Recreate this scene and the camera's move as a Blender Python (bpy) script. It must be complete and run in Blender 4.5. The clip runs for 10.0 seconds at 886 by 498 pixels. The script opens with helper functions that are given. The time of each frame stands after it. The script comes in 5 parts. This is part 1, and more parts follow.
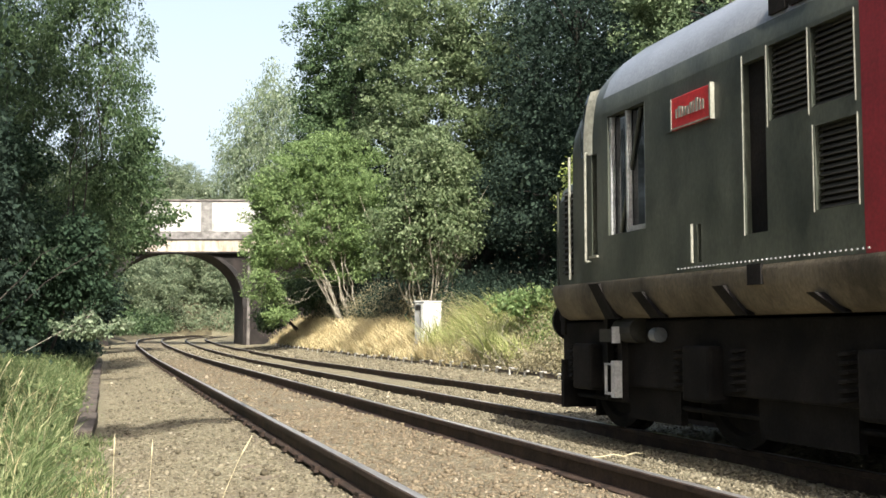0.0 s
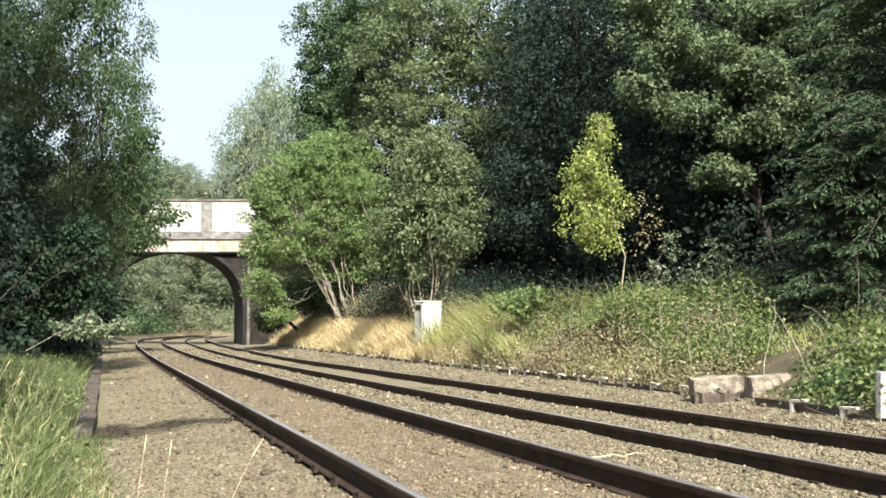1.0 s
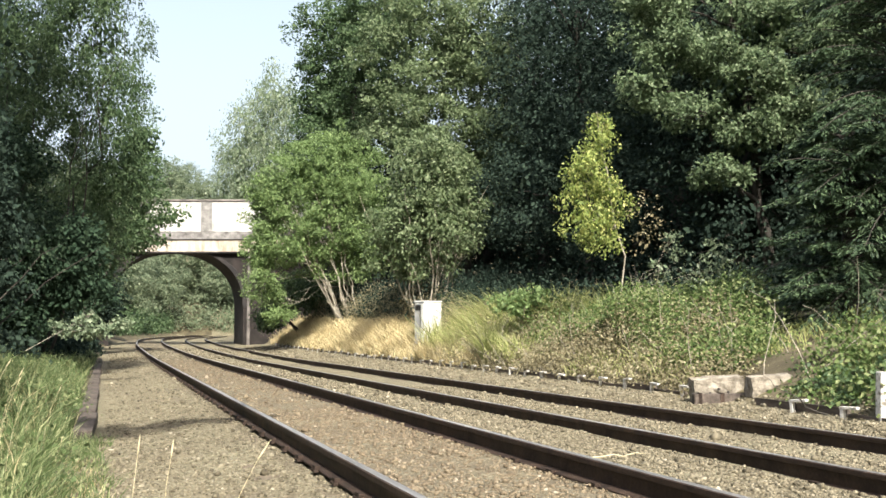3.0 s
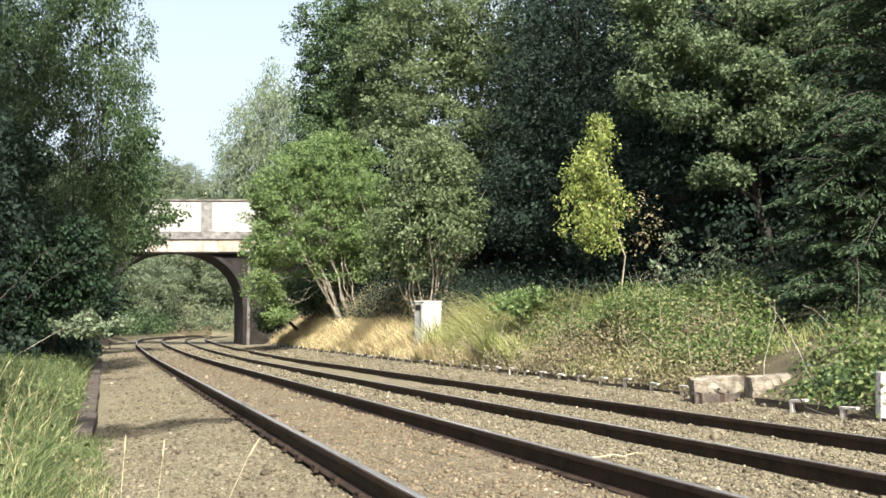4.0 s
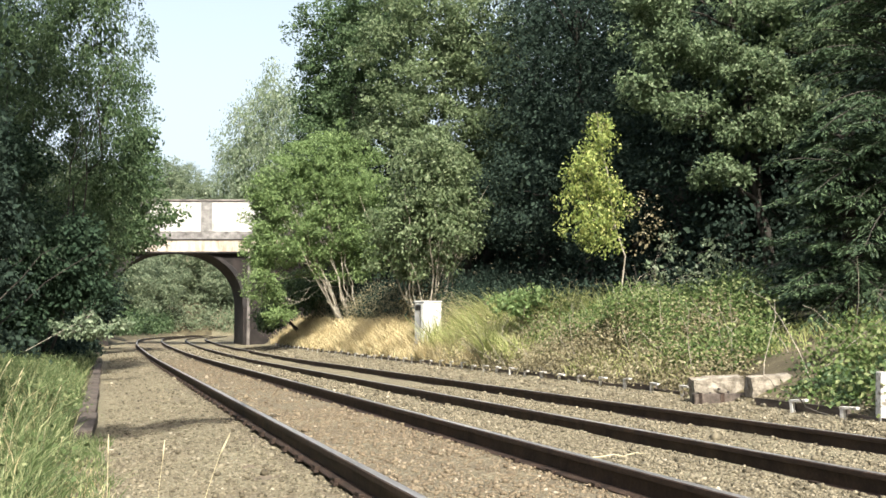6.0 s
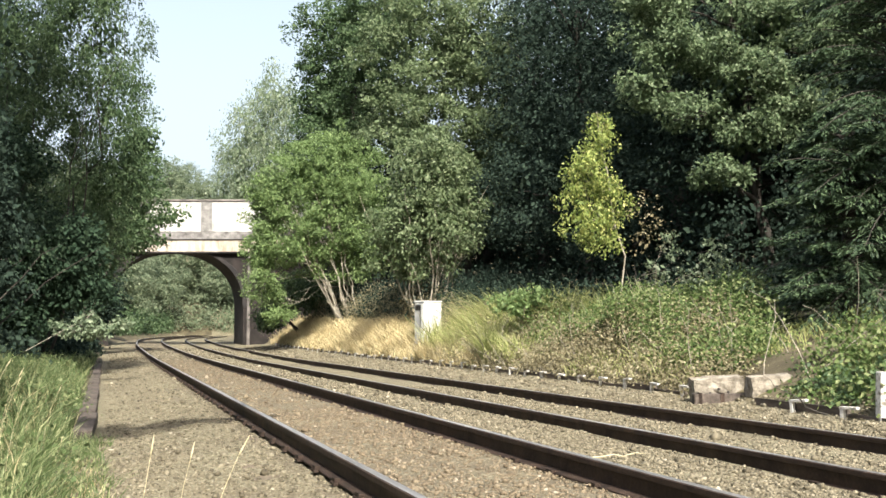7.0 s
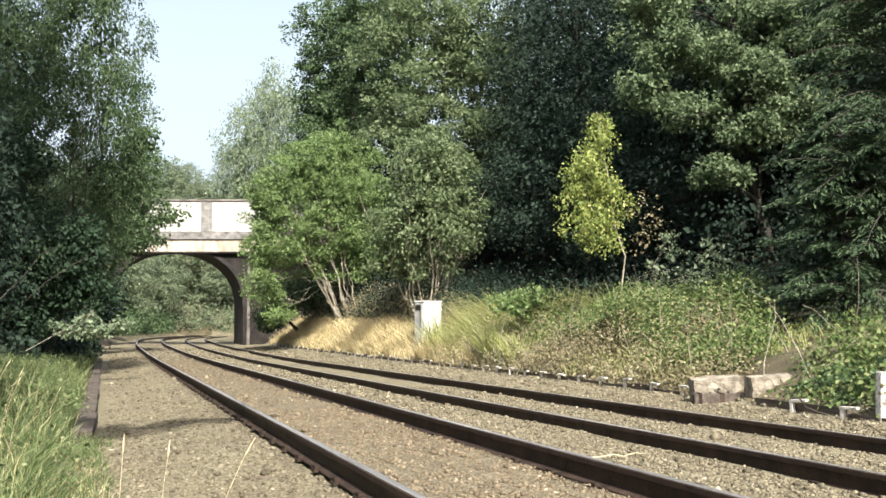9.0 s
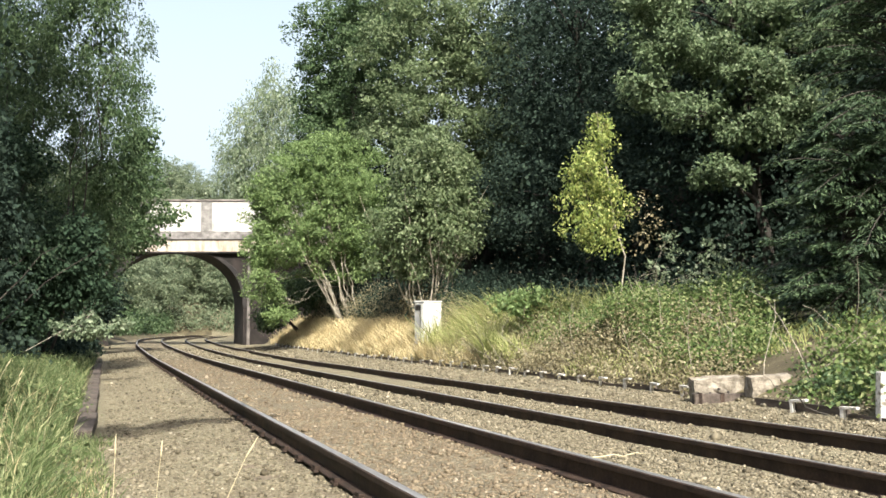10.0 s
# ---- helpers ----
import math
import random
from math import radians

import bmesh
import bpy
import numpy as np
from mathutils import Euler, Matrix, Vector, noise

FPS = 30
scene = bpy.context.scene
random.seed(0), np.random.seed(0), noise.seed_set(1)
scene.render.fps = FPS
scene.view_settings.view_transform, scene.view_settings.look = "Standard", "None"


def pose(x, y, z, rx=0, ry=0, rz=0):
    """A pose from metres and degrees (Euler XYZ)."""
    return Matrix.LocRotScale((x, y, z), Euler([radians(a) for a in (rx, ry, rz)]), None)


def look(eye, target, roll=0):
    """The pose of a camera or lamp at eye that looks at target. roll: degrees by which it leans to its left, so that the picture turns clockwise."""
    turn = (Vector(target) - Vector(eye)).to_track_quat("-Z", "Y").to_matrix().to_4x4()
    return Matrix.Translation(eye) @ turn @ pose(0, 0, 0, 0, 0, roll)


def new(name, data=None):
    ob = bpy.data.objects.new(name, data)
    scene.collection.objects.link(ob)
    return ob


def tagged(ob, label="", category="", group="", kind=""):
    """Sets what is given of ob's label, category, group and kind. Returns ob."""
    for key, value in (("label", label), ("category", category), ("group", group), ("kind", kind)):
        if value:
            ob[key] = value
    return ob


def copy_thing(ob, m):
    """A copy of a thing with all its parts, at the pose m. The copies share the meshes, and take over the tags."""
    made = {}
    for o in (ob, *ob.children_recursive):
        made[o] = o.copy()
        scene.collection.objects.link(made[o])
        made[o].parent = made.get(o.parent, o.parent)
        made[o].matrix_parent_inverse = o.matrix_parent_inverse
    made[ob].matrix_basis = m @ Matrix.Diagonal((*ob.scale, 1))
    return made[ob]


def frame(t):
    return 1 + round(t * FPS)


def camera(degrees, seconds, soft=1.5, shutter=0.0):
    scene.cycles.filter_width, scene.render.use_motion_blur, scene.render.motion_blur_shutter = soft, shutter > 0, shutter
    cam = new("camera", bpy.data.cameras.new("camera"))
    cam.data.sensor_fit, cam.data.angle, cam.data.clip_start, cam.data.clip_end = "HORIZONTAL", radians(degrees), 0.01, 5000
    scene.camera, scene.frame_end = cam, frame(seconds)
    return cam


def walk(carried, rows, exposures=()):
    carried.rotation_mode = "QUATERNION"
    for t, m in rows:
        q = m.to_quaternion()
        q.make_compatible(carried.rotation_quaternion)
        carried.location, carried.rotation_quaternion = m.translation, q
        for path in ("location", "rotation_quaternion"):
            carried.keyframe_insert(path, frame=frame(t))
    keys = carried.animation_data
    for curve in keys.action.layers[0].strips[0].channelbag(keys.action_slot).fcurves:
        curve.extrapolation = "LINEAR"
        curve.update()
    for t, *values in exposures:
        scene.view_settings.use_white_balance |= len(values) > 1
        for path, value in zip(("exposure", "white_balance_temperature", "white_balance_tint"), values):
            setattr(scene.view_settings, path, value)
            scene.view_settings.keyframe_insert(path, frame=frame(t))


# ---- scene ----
cam = camera(43.8, 10.0, soft=1.6)
EYE = (0.0, 0.0, 0.8365)
YAW, PITCH = radians(16.9), radians(4.37)
AIM = (math.sin(YAW) * math.cos(PITCH), math.cos(YAW) * math.cos(PITCH), EYE[2] + math.sin(PITCH))
walk(cam, [(0.0, look(EYE, AIM)), (10.0, look(EYE, AIM))], exposures=[(0.0, 0.9), (10.0, 0.9)])

# ---- light: pale haze low in a blue sky, high sun behind the camera, along the line ----
SUN_EL, SUN_AZ = radians(44), radians(183)
to_sun = Vector((math.sin(SUN_AZ) * math.cos(SUN_EL), math.cos(SUN_AZ) * math.cos(SUN_EL), math.sin(SUN_EL)))
world = bpy.data.worlds.new("world")
scene.world = world
world.use_nodes = True
wn, wl = world.node_tree.nodes, world.node_tree.links
sky = wn.new("ShaderNodeTexSky")
sky.sky_type = "NISHITA"
sky.sun_disc = False
sky.sun_elevation, sky.sun_rotation = SUN_EL, SUN_AZ
sky.air_density, sky.dust_density, sky.ozone_density = 1.0, 5.0, 1.0
wn["Background"].inputs["Strength"].default_value = 0.15
veil = wn.new("ShaderNodeMix")
veil.data_type = "RGBA"
height = wn.new("ShaderNodeSeparateXYZ")
wl.new(wn.new("ShaderNodeTexCoord").outputs["Generated"], height.inputs[0])
haze = wn.new("ShaderNodeMapRange")
haze.interpolation_type = "SMOOTHSTEP"
for i, v in enumerate((0.18, 0.62, 0.72, 0.02)):
    haze.inputs[i + 1].default_value = v
wl.new(height.outputs["Z"], haze.inputs["Value"])
wl.new(haze.outputs[0], veil.inputs["Factor"])
veil.inputs[7].default_value = (3.6, 4.1, 4.4, 1)
wl.new(sky.outputs[0], veil.inputs[6])
wl.new(veil.outputs[2], wn["Background"].inputs["Color"])
sun_data = bpy.data.lights.new("sun", "SUN")
sun_data.energy, sun_data.angle, sun_data.color = 5.0, radians(0.6), (1.0, 0.955, 0.87)
sun = new("sun", sun_data)
sun.matrix_world = look(to_sun * 60, (0, 0, 0))


# ---- materials ----
class Nodes:
    """Short hand for one node material."""

    def __init__(self, name, rough=0.7, metal=0.0, spec=0.4):
        self.mat = bpy.data.materials.new(name)
        self.mat.use_nodes = True
        self.t = self.mat.node_tree
        self.p = self.t.nodes["Principled BSDF"]
        self.p.inputs["Roughness"].default_value = rough
        self.p.inputs["Metallic"].default_value = metal
        self.p.inputs["Specular IOR Level"].default_value = spec
        self.co = self.t.nodes.new("ShaderNodeTexCoord").outputs["Object"]

    def link(self, a, b):
        self.t.links.new(a, b)

    def noise(self, scale, detail=4.0, stretch=None, rough=0.6):
        n = self.t.nodes.new("ShaderNodeTexNoise")
        n.inputs["Scale"].default_value, n.inputs["Detail"].default_value = scale, detail
        n.inputs["Roughness"].default_value = rough
        src = self.co
        if stretch:
            m = self.t.nodes.new("ShaderNodeMapping")
            m.inputs["Scale"].default_value = stretch
            self.link(src, m.inputs["Vector"])
            src = m.outputs[0]
        self.link(src, n.inputs["Vector"])
        return n.outputs["Fac"]

    def voronoi(self, scale, feature="F1", out="Distance"):
        n = self.t.nodes.new("ShaderNodeTexVoronoi")
        n.feature = feature
        n.inputs["Scale"].default_value = scale
        self.link(self.co, n.inputs["Vector"])
        return n.outputs[out]

    def ramp(self, fac, stops):
        n = self.t.nodes.new("ShaderNodeValToRGB")
        e = n.color_ramp.elements
        while len(e) < len(stops):
            e.new(0.5)
        for el, (at, c) in zip(e, stops):
            el.position, el.color = at, (*c, 1)
        self.link(fac, n.inputs["Fac"])
        return n.outputs["Color"]

    def mix(self, fac, a, b, kind="MIX"):
        n = self.t.nodes.new("ShaderNodeMix")
        n.data_type, n.blend_type = "RGBA", kind
        for sock, v in ((n.inputs["Factor"], fac), (n.inputs[6], a), (n.inputs[7], b)):
            if isinstance(v, (int, float)):
                sock.default_value = v
            elif isinstance(v, tuple):
                sock.default_value = (*v, 1)
            else:
                self.link(v, sock)
        return n.outputs[2]

    def colour(self, c):
        if isinstance(c, tuple):
            self.p.inputs["Base Color"].default_value = (*c, 1)
        else:
            self.link(c, self.p.inputs["Base Color"])
        return self

    def bump(self, height, strength=0.5, distance=0.02):
        n = self.t.nodes.new("ShaderNodeBump")
        n.inputs["Strength"].default_value, n.inputs["Distance"].default_value = strength, distance
        self.link(height, n.inputs["Height"])
        self.link(n.outputs[0], self.p.inputs["Normal"])
        return self

    def island(self):
        return self.t.nodes.new("ShaderNodeNewGeometry").outputs["Random Per Island"]

    def each(self):
        return self.t.nodes.new("ShaderNodeObjectInfo").outputs["Random"]


def leafy(name, dark, mid, light, through_light=0.35, rough=0.55, patch=0.5, spec=0.25):
    m = Nodes(name, rough, 0, spec)
    c = m.ramp(m.island(), [(0.0, dark), (0.5, mid), (1.0, light)])
    c = m.mix(m.ramp(m.noise(patch, 2), [(0.35, (0, 0, 0)), (0.65, (0.55, 0.55, 0.55))]), c, mid)
    m.colour(c)
    tr = m.t.nodes.new("ShaderNodeBsdfTranslucent")
    m.link(c, tr.inputs["Color"])
    ms = m.t.nodes.new("ShaderNodeMixShader")
    ms.inputs[0].default_value = through_light
    m.link(m.p.outputs[0], ms.inputs[1])
    m.link(tr.outputs[0], ms.inputs[2])
    m.link(ms.outputs[0], m.t.nodes["Material Output"].inputs["Surface"])
    return m.mat


def worn(name, a, b, scale=3.0, rough=0.7, metal=0.0, relief=0.3, grain=40.0, stretch=None, spec=0.4):
    """Two tones in patches, a fine grain over them, and a fine relief."""
    m = Nodes(name, rough, metal, spec)
    c = m.ramp(m.noise(scale, 6, stretch), [(0.35, a), (0.68, b)])
    g = m.noise(grain, 3, stretch)
    c = m.mix(0.35, c, m.ramp(g, [(0.3, (0.25, 0.25, 0.25)), (0.7, (0.9, 0.9, 0.9))]), "OVERLAY")
    return m.colour(c).bump(g, relief, 0.01).mat


M = {}
M["oak_leaf"] = leafy("oak_leaf", (0.045, 0.075, 0.035), (0.125, 0.18, 0.09), (0.28, 0.345, 0.2))
M["ash_leaf"] = leafy("ash_leaf", (0.034, 0.062, 0.028), (0.075, 0.125, 0.055), (0.17, 0.235, 0.115))
M["grey_leaf"] = leafy("grey_leaf", (0.062, 0.095, 0.042), (0.135, 0.185, 0.088), (0.27, 0.325, 0.185))
M["young_leaf"] = leafy("young_leaf", (0.085, 0.135, 0.05), (0.165, 0.245, 0.09), (0.26, 0.35, 0.15))
M["yellow_leaf"] = leafy("yellow_leaf", (0.075, 0.125, 0.035), (0.235, 0.3, 0.08), (0.6, 0.6, 0.22))
# near black: the deep shade under trees is in this leaf colour
M["shaded_leaf"] = leafy("shaded_leaf", (0.014, 0.024, 0.018), (0.027, 0.043, 0.032), (0.05, 0.074, 0.052), 0.15, 0.9, spec=0.05)
M["conifer_leaf"] = leafy("conifer_leaf", (0.02, 0.036, 0.02), (0.045, 0.078, 0.038), (0.12, 0.17, 0.085), 0.15)
M["bramble_leaf"] = leafy("bramble_leaf", (0.04, 0.075, 0.022), (0.105, 0.16, 0.048), (0.34, 0.37, 0.17), patch=1.6)
M["dry_leaf"] = leafy("dry_leaf", (0.095, 0.08, 0.042), (0.21, 0.185, 0.105), (0.42, 0.385, 0.25), 0.2)
# darkened to hold the shade low in the left tree
M["shaded_ash_leaf"] = leafy("shaded_ash_leaf", (0.016, 0.03, 0.018), (0.032, 0.058, 0.034), (0.075, 0.115, 0.065), 0.2, 0.7, spec=0.08)
M["pale_leaf"] = leafy("pale_leaf", (0.09, 0.13, 0.07), (0.18, 0.235, 0.14), (0.38, 0.43, 0.3))
# paler and greyer, to carry the haze of distance in the colour
M["haze_tinted_leaf"] = leafy("haze_tinted_leaf", (0.085, 0.12, 0.07), (0.165, 0.21, 0.125), (0.27, 0.31, 0.2))
M["weed"] = leafy("weed", (0.15, 0.19, 0.06), (0.31, 0.345, 0.125), (0.56, 0.54, 0.27), 0.3, patch=1.2)
M["green_grass"] = leafy("green_grass", (0.05, 0.082, 0.03), (0.115, 0.162, 0.062), (0.4, 0.42, 0.22), 0.3, patch=1.8)
M["dry_grass"] = leafy("dry_grass", (0.34, 0.27, 0.15), (0.6, 0.505, 0.285), (0.78, 0.7, 0.46), 0.3, patch=1.5)
M["bark"] = worn("bark", (0.026, 0.023, 0.019), (0.068, 0.06, 0.05), 4, 0.9, stretch=(3, 3, 0.6), relief=0.8)
M["pale_bark"] = worn("pale_bark", (0.2, 0.18, 0.14), (0.42, 0.38, 0.31), 4, 0.85, stretch=(3, 3, 0.6), relief=0.5)
M["white_paint"] = worn("white_paint", (0.5, 0.5, 0.47), (0.85, 0.85, 0.82), 1.5, 0.6, relief=0.15)
M["parapet"] = worn("parapet_paint", (0.3, 0.29, 0.275), (0.76, 0.745, 0.71), 0.9, 0.75, relief=0.3, stretch=(1, 1, 0.5))
M["dark_steel"] = worn("sooty_steel", (0.012, 0.011, 0.011), (0.035, 0.03, 0.028), 1.0, 0.7)
# soot, and the trees' shade put into the same dark colour
M["sooty_shaded_brick"] = worn("sooty_shaded_brick", (0.012, 0.01, 0.009), (0.036, 0.029, 0.026), 1.2, 0.9, relief=0.6)
M["stained_girder"] = worn("stained_girder", (0.3, 0.225, 0.165), (0.58, 0.54, 0.47), 1.6, 0.7, stretch=(1.2, 1.2, 0.25))
M["weathered_stone"] = worn("weathered_stone", (0.09, 0.082, 0.075), (0.22, 0.2, 0.185), 1.5, 0.9)
M["ledge_stone"] = worn("ledge_stone", (0.06, 0.056, 0.052), (0.21, 0.2, 0.19), 2.2, 0.9, relief=0.4)
M["pilaster_stone"] = worn("pilaster_stone", (0.12, 0.117, 0.11), (0.3, 0.29, 0.275), 2.5, 0.9, relief=0.4)
M["concrete"] = worn("concrete", (0.13, 0.112, 0.085), (0.36, 0.325, 0.265), 7, 0.9, relief=0.6)
M["timber"] = worn("creosoted_timber", (0.045, 0.036, 0.03), (0.14, 0.115, 0.095), 3, 0.9, stretch=(4, 0.5, 4), relief=0.7)
M["sleeper"] = worn("old_sleeper", (0.1, 0.08, 0.056), (0.21, 0.172, 0.122), 3, 0.9, stretch=(0.5, 4, 4), relief=0.7)
M["rust"] = worn("rusty_rail", (0.022, 0.014, 0.010), (0.062, 0.04, 0.028), 5, 0.75, 0.2, relief=0.4)
M["rail_top"] = worn("worn_rail_head", (0.2, 0.195, 0.19), (0.4, 0.4, 0.4), 2, 0.4, 0.4, relief=0.05, stretch=(6, 0.2, 6))
M["steel_grey"] = worn("galvanised_steel", (0.28, 0.29, 0.29), (0.5, 0.51, 0.5), 4, 0.5, 0.4, relief=0.1)

m = Nodes("ballast", 0.92, 0, 0.25)
cells = m.t.nodes.new("ShaderNodeTexVoronoi")
cells.inputs["Scale"].default_value = 34
m.link(m.co, cells.inputs["Vector"])
tone = m.t.nodes.new("ShaderNodeSeparateColor")
m.link(cells.outputs["Color"], tone.inputs[0])
grey = m.ramp(tone.outputs[0], [(0.0, (0.153, 0.136, 0.087)), (0.6, (0.226, 0.204, 0.132)), (1.0, (0.302, 0.276, 0.187))])
brown = m.ramp(tone.outputs[0], [(0.0, (0.118, 0.1, 0.068)), (0.6, (0.165, 0.141, 0.096)), (1.0, (0.22, 0.193, 0.136))])
sx = m.t.nodes.new("ShaderNodeSeparateXYZ")
m.link(m.co, sx.inputs[0])
bell = m.t.nodes.new("ShaderNodeMath")
bell.operation = "COMPARE"
bell.inputs[1].default_value, bell.inputs[2].default_value = 2.3, 1.0
m.link(sx.outputs["X"], bell.inputs[0])
oil = m.mix(1.0, m.ramp(m.noise(1.6, 5), [(0.3, (0.35, 0.35, 0.35)), (0.62, (1, 1, 1))]), bell.outputs[0], "MULTIPLY")
dirt = m.ramp(m.noise(0.8, 5), [(0.42, (0, 0, 0)), (0.66, (0.6, 0.6, 0.6))])
m.colour(m.mix(dirt, m.mix(oil, grey, brown), m.mix(0.5, brown, (0.15, 0.115, 0.075)))).bump(cells.outputs["Distance"], 0.9, 0.03)
M["ballast"] = m.mat

m = Nodes("stone_chips", 0.9, 0, 0.3)
c = m.ramp(m.island(), [(0.0, (0.075, 0.064, 0.042)), (0.5, (0.155, 0.136, 0.092)), (0.985, (0.235, 0.21, 0.148)), (1.0, (0.44, 0.395, 0.3))])
M["stone_chips"] = m.colour(m.mix(0.3, c, m.ramp(m.noise(60, 3), [(0.3, (0.3, 0.3, 0.3)), (0.7, (0.8, 0.8, 0.8))]), "OVERLAY")).mat
m = Nodes("brown_chips", 0.92, 0, 0.25)
c = m.ramp(m.island(), [(0.0, (0.12, 0.094, 0.062)), (0.5, (0.165, 0.132, 0.088)), (0.96, (0.225, 0.185, 0.125)), (1.0, (0.38, 0.33, 0.25))])
M["brown_chips"] = m.colour(c).mat
M["soil"] = worn("leafy_soil", (0.05, 0.042, 0.026), (0.13, 0.11, 0.06), 1.2, 0.95, relief=0.9, grain=25)


# ---- mesh helpers ----
def quads(name, verts, n):
    """A mesh of n separate quads, four vertices each, in a row."""
    me = bpy.data.meshes.new(name)
    me.vertices.add(4 * n)
    me.vertices.foreach_set("co", np.asarray(verts, np.float32).ravel())
    me.loops.add(4 * n)
    me.loops.foreach_set("vertex_index", np.arange(4 * n, dtype=np.int32))
    me.polygons.add(n)
    me.polygons.foreach_set("loop_start", np.arange(0, 4 * n, 4, dtype=np.int32))
    me.update(calc_edges=True)
    return me


def mesh_of(name, verts, faces, material, smooth=False):
    me = bpy.data.meshes.new(name)
    me.from_pydata([tuple(v) for v in verts], [], [tuple(f) for f in faces])
    if smooth:
        me.polygons.foreach_set("use_smooth", [True] * len(me.polygons))
    me.materials.append(material)
    me.update()
    return me


def part(name, data, material, parent, label=""):
    """Links a bmesh or a mesh as one object under a thing or a part."""
    if isinstance(data, bmesh.types.BMesh):
        me = bpy.data.meshes.new(name)
        data.to_mesh(me)
        data.free()
        me.materials.append(material)
    else:
        me = data
        if material and not me.materials:
            me.materials.append(material)
    ob = new(name, me)
    ob.parent = parent
    return tagged(ob, label)


def boxes(*specs, bevel=0.0):
    """A bmesh of boxes, each (x0, x1, y0, y1, z0, z1)."""
    bm = bmesh.new()
    for x0, x1, y0, y1, z0, z1 in specs:
        bmesh.ops.create_cube(bm, size=1, matrix=Matrix.Translation(((x0 + x1) / 2, (y0 + y1) / 2, (z0 + z1) / 2)) @ Matrix.Diagonal((x1 - x0, y1 - y0, z1 - z0, 1)))
    if bevel:
        bmesh.ops.bevel(bm, geom=bm.edges[:], offset=bevel, segments=2, affect="EDGES", profile=0.6)
    return bm


def rod(bm, a, b, r0, r1=None, sides=10):
    a, b = Vector(a), Vector(b)
    q = (b - a).to_track_quat("Z", "Y").to_matrix().to_4x4()
    bmesh.ops.create_cone(bm, cap_ends=True, segments=sides, radius1=r0, radius2=r0 if r1 is None else r1, depth=(b - a).length, matrix=Matrix.Translation((a + b) / 2) @ q)
    return bm


def rods(*specs, sides=10):
    bm = bmesh.new()
    for s in specs:
        rod(bm, *s, sides=sides)
    return bm


def tubes(paths, sides=6):
    """Vertices and faces of tapered tubes, each a list of (point, radius)."""
    verts, faces = [], []
    for path in paths:
        base = len(verts)
        for i, (p, r) in enumerate(path):
            p = Vector(p)
            a = Vector(path[max(i - 1, 0)][0])
            b = Vector(path[min(i + 1, len(path) - 1)][0])
            q = (b - a).to_track_quat("Z", "Y")
            for k in range(sides):
                w = 2 * math.pi * k / sides
                verts.append(p + q @ Vector((r * math.cos(w), r * math.sin(w), 0)))
        for i in range(len(path) - 1):
            for k in range(sides):
                k2 = (k + 1) % sides
                o = base + i * sides
                faces.append((o + k, o + k2, o + sides + k2, o + sides + k))
        faces.append(tuple(base + k for k in reversed(range(sides))))
    return verts, faces


def leaves(name, rng, centres, out, size, material, droop=0.25, slim=0.55):
    """A crown of single leaves at the given places; out: the way from the crown's middle at each."""
    n = len(centres)
    d = rng.normal(size=(n, 3)) * 0.8 + out * np.array((0.7, 0.7, 0.0))
    d[:, 2] -= droop * 2
    d /= np.linalg.norm(d, axis=1)[:, None]
    nrm = rng.normal(size=(n, 3)) * 0.75 + out
    s = np.cross(d, nrm)
    s /= np.linalg.norm(s, axis=1)[:, None] + 1e-6
    length = (size * rng.uniform(0.6, 1.35, n))[:, None]
    tip = centres + d * length
    mid = centres + d * length * 0.45
    v = np.stack([centres, mid + s * length * slim * 0.5, tip, mid - s * length * slim * 0.5], axis=1)
    me = quads(name, v, n)
    me.materials.append(material)
    return me


def crown_points(rng, lobes, clumps, per, spread, shell=0.55, sag=0.0):
    """Places in clumps through the outer part of the lobes (x, y, z, rx, ry, rz), and the way out at each."""
    lob = np.array(lobes, float)
    w = lob[:, 3] * lob[:, 5]
    pick = rng.choice(len(lob), clumps, p=w / w.sum())
    d = rng.normal(size=(clumps, 3))
    d /= np.linalg.norm(d, axis=1)[:, None]
    ripple = 1 + 0.16 * np.sin(d[:, 0] * 5 + pick * 1.7) + 0.14 * np.sin(d[:, 2] * 7 + d[:, 1] * 4 + pick)
    r = (shell + (1 - shell) * rng.uniform(0, 1, clumps) ** 0.6) * ripple
    c = lob[pick, :3] + d * lob[pick, 3:] * r[:, None]
    p = np.repeat(c, per, axis=0)
    off = rng.normal(size=(len(p), 3))
    off *= (rng.uniform(0.15, 1, len(p)) ** 0.45 / np.linalg.norm(off, axis=1))[:, None]
    off *= 1.6 * spread * rng.uniform(0.45, 1.3, (clumps, 1)).repeat(per, axis=0)
    off[:, 2] *= 0.62
    dome = off / (np.linalg.norm(off, axis=1)[:, None] + 1e-6)
    off[:, 2] -= sag * np.abs(rng.normal(size=len(p)))
    return p + off, dome * 0.4 + np.repeat(d, per, axis=0) * 0.45 + np.array((0, 0, 0.45))


def bent(rng, a, b, r0, r1, steps=5, wobble=0.08, lift=0.0):
    a, b = Vector(a), Vector(b)
    length = (b - a).length
    out = []
    for i in range(steps + 1):
        f = i / steps
        p = a.lerp(b, f) + Vector((0, 0, lift * length * f * (1 - f)))
        if 0 < i < steps:
            p += Vector(rng.normal(size=3)) * wobble * length / steps
        out.append((p, r0 + (r1 - r0) * f))
    return out


